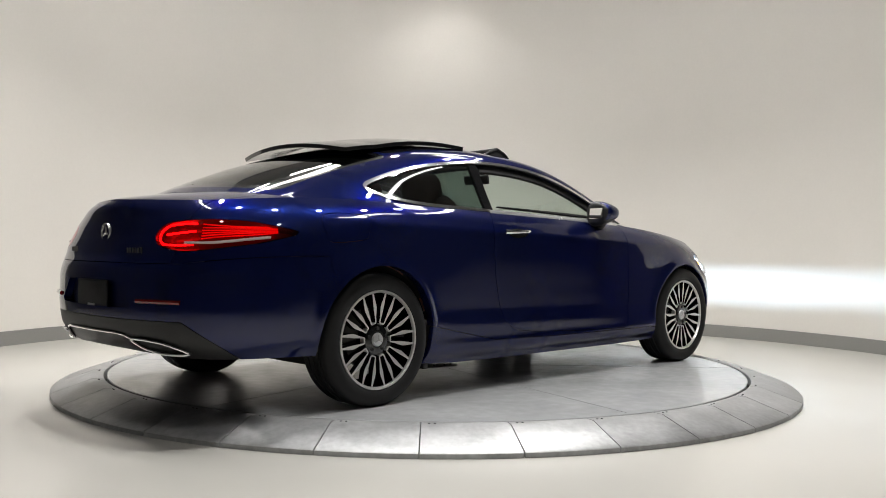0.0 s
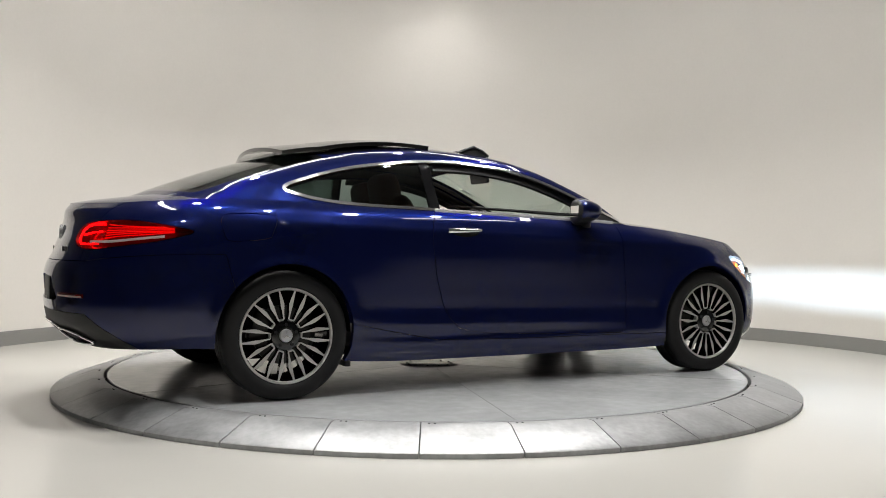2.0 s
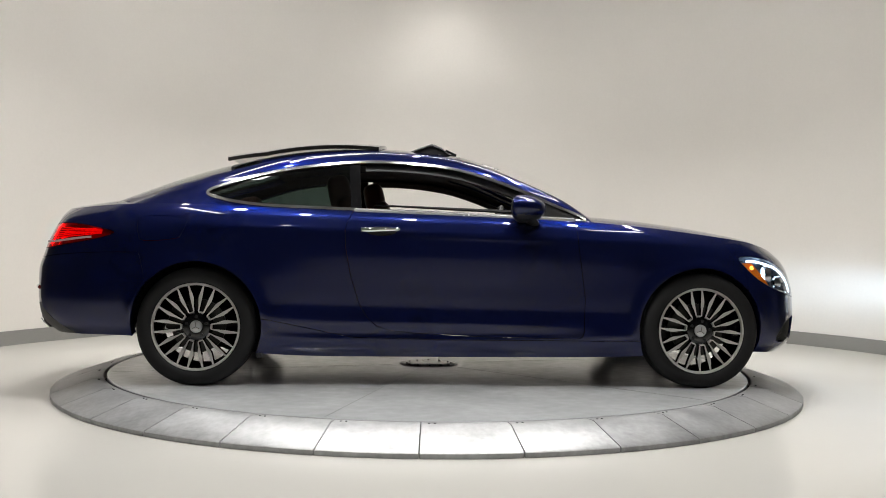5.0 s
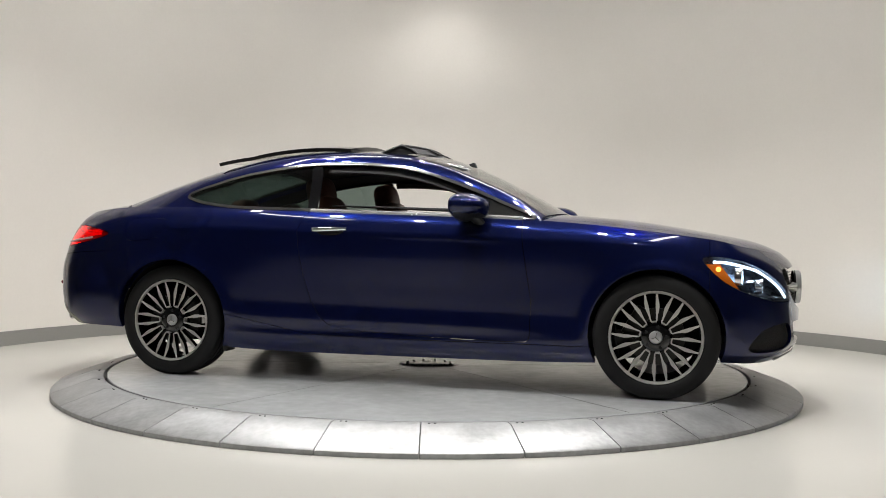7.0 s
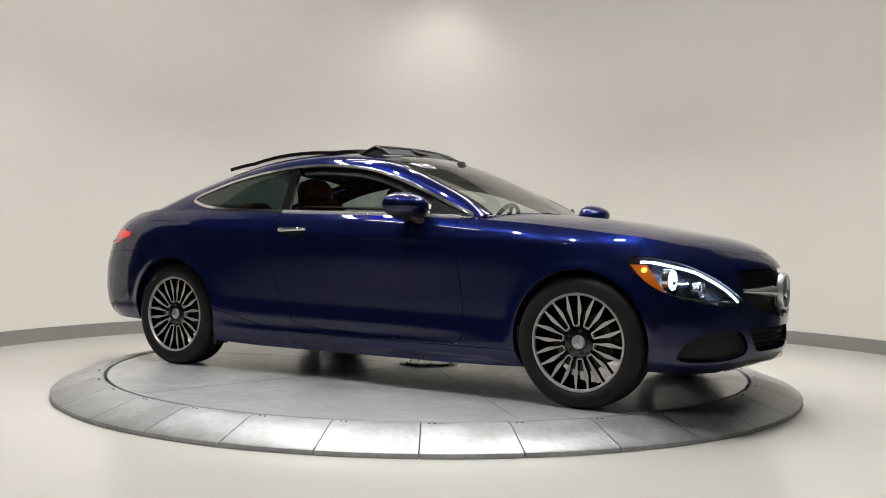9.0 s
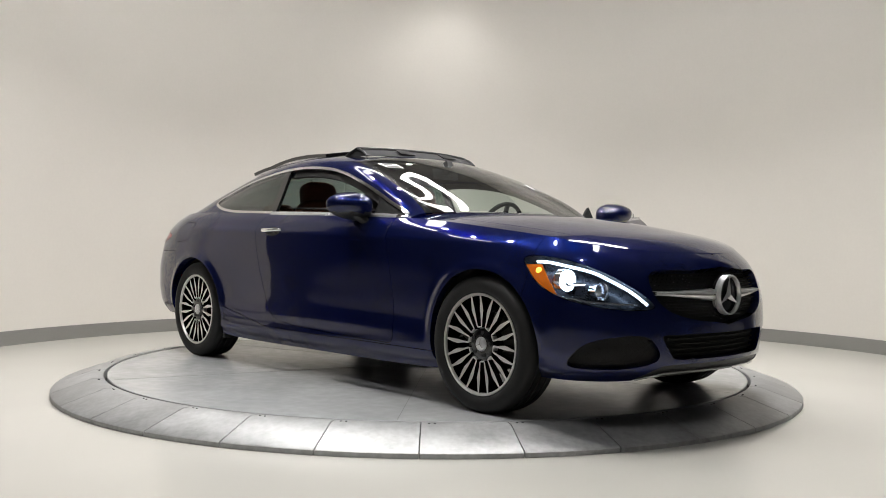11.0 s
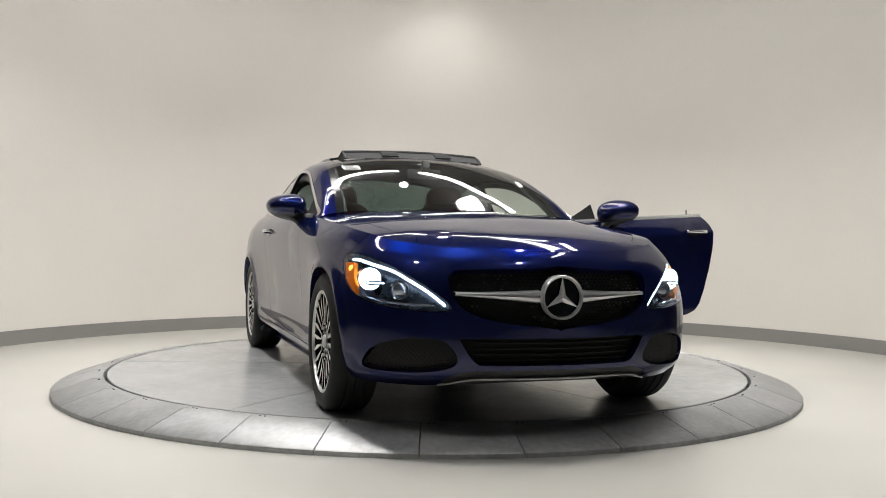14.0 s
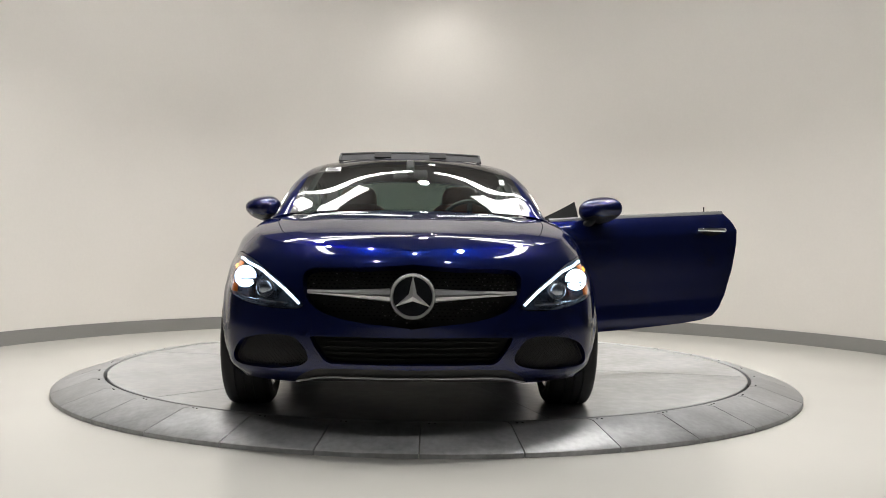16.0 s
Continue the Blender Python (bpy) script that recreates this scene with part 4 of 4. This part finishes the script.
exhaust_trim()
P = [(rear_x(y, z) - .008, y, z) for y, z in [(-.345, .350), (-.31, .365), (-.27, .371)] + [(y, .373) for y in np.linspace(-.22, .22, 9)] + [(.27, .371), (.31, .365), (.345, .350)]]
link("diffuser_trim", *tube(P, .006, 6), CHROME, car, "chrome strip across the rear apron")


# ---------- roof: slid-back glass panel and raised wind deflector ----------
P = np.zeros((34, 25, 3))
for i, x in enumerate(np.linspace(-.43, -1.33, 34)):
    t = i / 33
    lift = .030 + .012 * math.sin(math.pi * t) + .030 * max(0, t - .75) / .25
    for j, y in enumerate(np.linspace(-.48, .48, 25)):
        P[i, j] = x - .05 * (1 - (y / .48) ** 2) * t + .04 * (1 - (y / .48) ** 2) * (1 - t), y, spline([-1.4, -1.2, -.9, -.6, -.4], [1.268, 1.324, 1.377, 1.398, 1.397], np.array([x]))[0] + lift - .045 * (y / .48) ** 2
link("sunroof_panel", *shell(sheet(P), .022, 0, True), GLOSS_BLACK, car, "black glass sunroof panel slid back over the roof")
BOW = lambda y: (y / .46) ** 2
deflector = link("wind_deflector", *tube([(-.02 - .09 * BOW(y), y, 1.404 - .006 * BOW(y)) for y in np.linspace(-.462, .462, 21)], .009, 8), BLACK, car, "raised black mesh wind deflector")
V, F = sheet(np.array([[(-.02 - .09 * BOW(y) + .10 * k, y, 1.402 - .006 * BOW(y) - .048 * k) for k in (0, .5, 1)] for y in np.linspace(-.46, .46, 21)]))
link("deflector_net", *shell((V, F), .003, 0, True), NET, deflector)
for y in (-.18, .18):
    part("deflector_clip", add_box(bmesh.new(), (.075, .11, .006), pose(.02, y, 1.383, 0, 25.6, 0), .002), LINER, deflector)
for s in (-1, 1):
    link("deflector_arm", *tube([(-.11, .462 * s, 1.400), (-.19, .465 * s, 1.372), (-.25, .467 * s, 1.345)], .008, 6), BLACK, deflector)
    W = [(-.11, .462 * s, 1.398), (-.25, .466 * s, 1.345), (-.01, .466 * s, 1.345)]
    W += [(x, y - .004 * s, z) for x, y, z in W]
    link("deflector_cheek", W, [(0, 1, 2), (5, 4, 3), (0, 3, 4, 1), (1, 4, 5, 2), (2, 5, 3, 0)], NET, deflector, smooth=False)
    link("deflector_rail", *tube([(-.11, .462 * s, 1.398), (-.05, .464 * s, 1.375), (-.01, .466 * s, 1.345)], .008, 6), BLACK, deflector)

# ---------- under the body ----------
bm = add_box(bmesh.new(), (3.1, 1.36, .05), pose(-.10, 0, .215), .02)
add_box(bm, (.6, .86, .08), pose(1.65, 0, .245), .02)
add_box(bm, (.5, 1.0, .10), pose(-1.95, 0, .33), .03)
part("underbody", bm, LINER, car, "black underbody")
for wx in (1.42, -1.42):
    V, F = lathe([(.364, .0), (.364, .34)], 40, 0, 180)
    V = [(wx + v[0], (.80 if wx > 0 else .83) - v[2], .33 + v[1]) for v in V]
    k = len(V)
    back = [(wx + .364 * math.cos(radians(a)), .49, .33 + .364 * math.sin(radians(a))) for a in range(0, 181, 9)]
    V, F = V + back, F + [tuple(range(k, k + len(back)))]
    pair("arch_liner", V, F, LINER)
for s in (1, -1):
    part("jack_point", add_box(bmesh.new(), (.03, .10, .03), pose(-1.075, .80 * s, .165), .004), BLACK, car)


# ---------- cabin ----------
def seat(x, y, w, rear=False):
    base = part("seat", pillow(bmesh.new(), (.52 if not rear else .45, w, .18), pose(x + .22, y, .50, 0, -6, 0)), LEATHER, car, "saddle brown leather seat")
    h = .60 if not rear else .46
    bm = pillow(bmesh.new(), (.15, w, h), pose(x - .10, y, .54 + h / 2 - .04, 0, -14, 0))
    for s in (-1, 1):
        pillow(bm, (.19, .11, h * .8), pose(x - .07, y + s * (w / 2 - .03), .52 + h / 2 - .04, 0, -14, 0), .7)
    part("backrest", bm, LEATHER, base)
    bm = pillow(bmesh.new(), (.14, .27 if not rear else .24, .22 if not rear else .15), pose(x - .205, y, 1.105 if not rear else 1.0, 0, -12, 0), .6)
    part("headrest", bm, LEATHER, base)
    return base


seat(-.46, -.37, .48)
seat(-.27, .37, .48)
for y in (-.35, .35):
    seat(-1.0, y, .48, True)
bm = add_box(bmesh.new(), (.34, 1.36, .22), pose(.60, 0, .83, 0, 8, 0), .05, 3)
add_box(bm, (.16, .36, .12), pose(.50, .37, .93, 0, 0, 0), .05, 3)
dash = part("dashboard", bm, TRIM_DARK, car, "dark padded dashboard")
add = add_box(bmesh.new(), (1.2, .22, .30), pose(-.1, 0, .47), .03)
part("centre_console", add, TRIM_DARK, car)
V, F = lathe([(.182 + .014 * math.cos(a), .014 * math.sin(a)) for a in np.linspace(0, 2 * math.pi, 9)], 40)
wheel_pose = pose(.34, .37, .90) @ Matrix.Rotation(radians(-68), 4, "Y")
steer = link("steering_wheel", moved(V, wheel_pose), F, TRIM_DARK, car, "black leather steering wheel")
bm = add_cyl(bmesh.new(), .06, .03, wheel_pose, 20)
for a in (0, 180, 270):
    add_box(bm, (.13, .03, .014), wheel_pose @ Matrix.Rotation(radians(a + 90), 4, "Z") @ pose(.11, 0, 0))
part("wheel_boss", bm, TRIM_DARK, steer)
bm = add_box(bmesh.new(), (.025, .22, .065), pose(.20, 0, 1.245, 0, -12, 0), .012)
add_box(bm, (.05, .05, .09), pose(.235, 0, 1.285, 0, -20, 0), .012)
part("rear_view_mirror", bm, BLACK, car, "black inside mirror")
bm = add_box(bmesh.new(), (.50, 1.15, .03), pose(-1.55, 0, .965), .01)
part("parcel_shelf", bm, TRIM_DARK, car)
bm = add_box(bmesh.new(), (.04, 1.5, .55), pose(.78, 0, .62), .0)
part("bulkhead", bm, TRIM_DARK, car)
bm = add_box(bmesh.new(), (.55, .03, .45), pose(-.87, -.76, .74), .0)
part("side_trim", bm, TRIM_DARK, car)
bm = add_box(bmesh.new(), (.55, .03, .45), pose(-.87, .76, .74), .0)
part("side_trim", bm, TRIM_DARK, car)
S = cut(sheet(HOUSE), screen_f(sheet(HOUSE), 4.35, 8.95, .62))[0]
whole("headliner", S, HEADLINER, .006, -.035, "dark roof lining", True)
for k, (w0, w1) in enumerate(((.49, .63),)):
    S = sheet(HOUSE)
    S = cut(S, np.maximum(np.maximum(w0 - S[0][:, 4], S[0][:, 4] - .60), np.maximum(.3 - S[0][:, 3], S[0][:, 3] - 4.5)))[0]
    both("pillar_trim", S, TRIM_DARK, .004, -.03, "", True)

# stickers inside the windscreen's upper corners
def glass_point(y, z, out):
    """Point of the windscreen at |y| and height z, raised by out."""
    q = HOUSE[:75, :50].reshape(-1, 5)
    d = np.hypot(q[:, 1] - abs(y), q[:, 2] - z)
    i = np.argsort(d)[:4]
    return (float(np.average(q[i, 0], weights=1 / (d[i] + 1e-4))) + out, y, z + out)


def sticker(y0, y1, z0, z1, label, bars):
    P = np.array([[glass_point(y, z, .004) for y in np.linspace(y0, y1, 6)] for z in np.linspace(z0, z1, 4)])
    st = link("windscreen_sticker", *shell(sheet(P), .001, 0, True), PAPER, car, label)
    for k in range(bars):
        z = z0 + (z1 - z0) * (k + .5) / bars
        P = np.array([[glass_point(y, z + d, .0065) for y in np.linspace(y0 + .01, y1 - .012 - .02 * (k % 2), 5)] for d in (-.005, .005)])
        link("print_bar", *sheet(P), INK, st)


sticker(-.535, -.437, 1.247, 1.277, "small white printed paper sticker on the windscreen", 2)
sticker(.548, .578, 1.165, 1.203, "small pale sticker on the windscreen", 1)

# ---------- room and turntable ----------
WALL_PAINT = surface("wall_paint", (0.74, 0.71, 0.665), 0.62, 0, 0, 0.4, 0.025, 1.2, 40, 0.05)
FLOOR_PAINT = bpy.data.materials.new("floor_epoxy")
FLOOR_PAINT.use_nodes = True
ft = FLOOR_PAINT.node_tree
fp = ft.nodes["Principled BSDF"]
fp.inputs["Roughness"].default_value = 0.20
fc, fn, fr, fs = (ft.nodes.new(k) for k in ("ShaderNodeTexCoord", "ShaderNodeTexNoise", "ShaderNodeMapRange", "ShaderNodeVectorMath"))
fn.inputs["Scale"].default_value, fn.inputs["Detail"].default_value = 1.1, 1.0
fr.inputs["To Min"].default_value, fr.inputs["To Max"].default_value = 0.95, 1.05
fs.operation = "SCALE"
fs.inputs[0].default_value = (0.62, 0.605, 0.56)
ft.links.new(fc.outputs["Object"], fn.inputs["Vector"])
ft.links.new(fn.outputs["Fac"], fr.inputs["Value"])
ft.links.new(fr.outputs["Result"], fs.inputs["Scale"])
ft.links.new(fs.outputs[0], fp.inputs["Base Color"])
BASE_GREY = surface("grey_vinyl", (0.235, 0.23, 0.22), 0.6, 0, 0, 0.4, 0.05, 3, 60)
STEEL = surface("galvanised_plate", (0.42, 0.425, 0.43), 0.44, 0.40, 0, 0.5, 0.28, 6, 34, 0.10, 0.12)
# each plate a little lighter or darker than the next
st = STEEL.node_tree
shade, spread, tone = (st.nodes.new(k) for k in ("ShaderNodeObjectInfo", "ShaderNodeMapRange", "ShaderNodeVectorMath"))
spread.inputs["To Min"].default_value, spread.inputs["To Max"].default_value = 0.84, 1.12
tone.operation = "SCALE"
metal_in = st.nodes["Principled BSDF"].inputs["Base Color"]
st.links.new(shade.outputs["Random"], spread.inputs["Value"])
st.links.new(metal_in.links[0].from_socket, tone.inputs[0])
st.links.new(spread.outputs["Result"], tone.inputs["Scale"])
st.links.new(tone.outputs[0], metal_in)
DISC_GREY = surface("disc_paint", (0.44, 0.446, 0.455), 0.20, 0.0, 0.0, 0.6, 0.10, 2.2, 14, 0.0, 0.07)
GAP_BLACK = surface("gap_black", (0.012, 0.012, 0.012), 0.9)
HALL_PAINT = surface("hall_paint", (0.30, 0.30, 0.30), 0.7, 0, 0, 0.4, 0.05)
CEIL_PAINT = surface("ceiling_paint", (0.22, 0.22, 0.22), 0.8, 0, 0, 0.3, 0.03)

bm = add_box(bmesh.new(), (19, 18, .2), pose(0, -3, FLOOR_Z - .1))
tagged(part("floor", bm, FLOOR_PAINT, None, "", False), "glossy off-white epoxy showroom floor", "floor", "", "structure")
V, F = lathe([(WALL_R, FLOOR_Z), (WALL_R, CEIL_Z), (WALL_R + .12, CEIL_Z), (WALL_R + .12, FLOOR_Z)], 160, 4, 176, WALL_X, WALL_Y)
tagged(link("wall_round", V, F, WALL_PAINT), "curved off-white painted showroom wall", "wall", "", "structure")
V, F = lathe([(WALL_R - .002, FLOOR_Z), (WALL_R - .014, FLOOR_Z), (WALL_R - .014, .022), (WALL_R - .010, .026), (WALL_R - .002, .026)], 160, 4, 176, WALL_X, WALL_Y)
tagged(link("baseboard", V, F, BASE_GREY), "grey vinyl skirting along the curved wall", "skirting", "", "structure")
for name, size, m in (("wall_south", (18, .12, 4.2), pose(0, -11.0, 2.0)), ("wall_west", (.12, 11.6, 4.2), pose(-9, -5.2, 2.0)), ("wall_east", (.12, 11.6, 4.2), pose(9, -5.2, 2.0)),
                      ("wall_northwest", (4.9, .12, 4.2), pose(-6.35, .50, 2.0)), ("wall_northeast", (4.7, .12, 4.2), pose(6.60, .50, 2.0))):
    tagged(part(name, add_box(bmesh.new(), size, m), HALL_PAINT, None, "", False), "plain dark grey hall wall", "wall", "", "structure")
tagged(part("ceiling", add_box(bmesh.new(), (18.4, 17, .1), pose(0, -3.2, CEIL_Z + .05)), CEIL_PAINT, None, "", False), "plain grey ceiling", "ceiling", "", "structure")

# disc that turns, with radial joints and a bolted plate in the middle
disc = link("turntable", *lathe([(2.032, -.06), (2.034, -.004), (2.030, 0), (.20, 0)], 180), DISC_GREY)
tagged(disc, "grey painted steel turntable disc under the car", "turntable")
JOINTS = [14.4, 74.4, 134.4, 194.4, 254.4, 314.4]
JOINT_GREY = surface("joint_grey", (0.13, 0.13, 0.135), 0.7)
for a in JOINTS:
    part("disc_joint", add_box(bmesh.new(), (1.75, .003, .003), pose(1.13 * math.cos(radians(a)), 1.13 * math.sin(radians(a)), -.0008, 0, 0, a)), JOINT_GREY, disc, "", False)
V, F = lathe([(.20, .0), (.195, .003), (0, .003)], 48)
hub = link("centre_plate", V, F, DISC_GREY, disc, "bolted round centre plate")
for k in range(12):
    a = radians(30 * k)
    part("bolt", add_cyl(bmesh.new(), .008, .008, pose(.15 * math.cos(a), .15 * math.sin(a), .006), 6), JOINT_GREY, hub)
V, F = lathe([(2.0325, -.055), (2.052, -.055)], 120)
ramp = link("turntable_ramp", V, F, GAP_BLACK)
tagged(ramp, "worn galvanised steel ramp plates around the turntable", "steel ramp")
N_PLATE = 33
STEP = 360 / N_PLATE
prof = [(2.052, -.05), (2.052, -.004), (2.056, 0), (2.118, 0), (2.338, -.072), (2.3425, -.077), (2.3425, FLOOR_Z)]
for k in range(N_PLATE):
    a0 = -90.9 + k * STEP
    g0 = .07
    V, F = lathe(prof, 6, a0 + g0, a0 + STEP - g0)
    n = len(prof)
    F += [tuple(range(n)), tuple(range(6 * n, 7 * n))[::-1]]
    link("plate", V, F, STEEL, ramp)
    bm = bmesh.new()
    for da in (1.0, 1.7):
        t = radians(a0 + da)
        add_cyl(bm, .0045, .003, pose(2.085 * math.cos(t), 2.085 * math.sin(t), .001), 8)
    part("screw", bm, GAP_BLACK, ramp, "", False)


# ---------- ceiling lamps ----------
PANEL_LIGHT = glow("panel_light", (1.0, 0.98, 0.95), PANEL_GLOW)
SPOT_GLOW = glow("downlight_glow", (1.0, 0.95, 0.88), 60.0)
FIXTURE = surface("fixture_white", (0.7, 0.7, 0.7), 0.4)


def strip_lamp(x, y, rz, length=1.5, width=.10, light=PANEL_LIGHT):
    body = part("ceiling_strip_lamp", add_box(bmesh.new(), (length + .03, width + .02, .05), pose(0, 0, .03), .01), FIXTURE)
    tagged(body, "white linear strip lamp under the ceiling, lit" if width < .2 else "wide white panel lamp under the ceiling, lit", "ceiling lamp", "strip lamps")
    part("diffuser", add_box(bmesh.new(), (length, width, .055), pose(0, 0, -.022), .012), light, body)
    body.matrix_basis = pose(x, y, CEIL_Z - .06, 0, 0, rz)
    return body


def downlight(x, y):
    body = link("downlight", *lathe([(.085, 0), (.075, -.012), (.06, -.014), (.055, 0)], 24), FIXTURE)
    tagged(body, "round recessed ceiling downlight, lit", "ceiling lamp", "downlights")
    link("bulb", *lathe([(0, -.004), (.054, -.004)], 20), SPOT_GLOW, body)
    body.matrix_basis = pose(x, y, CEIL_Z - .002)
    return body


for a in (22.5, 67.5, 112.5, 157.5, 202.5, 337.5):
    strip_lamp(2.25 * math.cos(radians(a)), 2.25 * math.sin(radians(a)), a + 90)
WIDE_LIGHT = glow("wide_panel_light", (1.0, 0.98, 0.95), PANEL_GLOW * .5)
for a in (45, 135):
    strip_lamp(1.75 * math.cos(radians(a)), 1.75 * math.sin(radians(a)), a + 90, 1.2, .30, WIDE_LIGHT)


def lit_downlight(x, y, watts, cone, tilt=(0, 0), blend=.42):
    downlight(x, y)
    d = bpy.data.lights.new("downlight_lamp", "SPOT")
    d.energy, d.spot_size, d.spot_blend, d.shadow_soft_size, d.color = watts, radians(cone), blend, .06, (1, .981, .957)
    lo = new("downlight_lamp", d)
    lo.matrix_basis = look((x, y, CEIL_Z - .03), (x + tilt[0], y + tilt[1], 0))


for k in range(10):
    a = 36 * k + 18
    lit_downlight(1.7 * math.cos(radians(a)), 1.7 * math.sin(radians(a)), SPOT_WATTS, 114)
for x in (-1.2, 1.2):
    lit_downlight(x, -3.3, SPOT_WATTS * .42, 84, blend=.8)
lit_downlight(.12, 3.55, WASH_WATTS, 110, blend=1.0)


# ---------- what turns ----------
def motions():
    rows_car, rows_disc = [], []
    for t, a in TURN:
        c, s = math.cos(radians(a)), math.sin(radians(a))
        rows_car.append((t, pose(CAR_X * c - CAR_Y * s, CAR_X * s + CAR_Y * c, 0, 0, 0, a)))
        rows_disc.append((t, pose(0, 0, 0, 0, 0, a)))
    walk(car, rows_car)
    walk(disc, rows_disc)


motions()
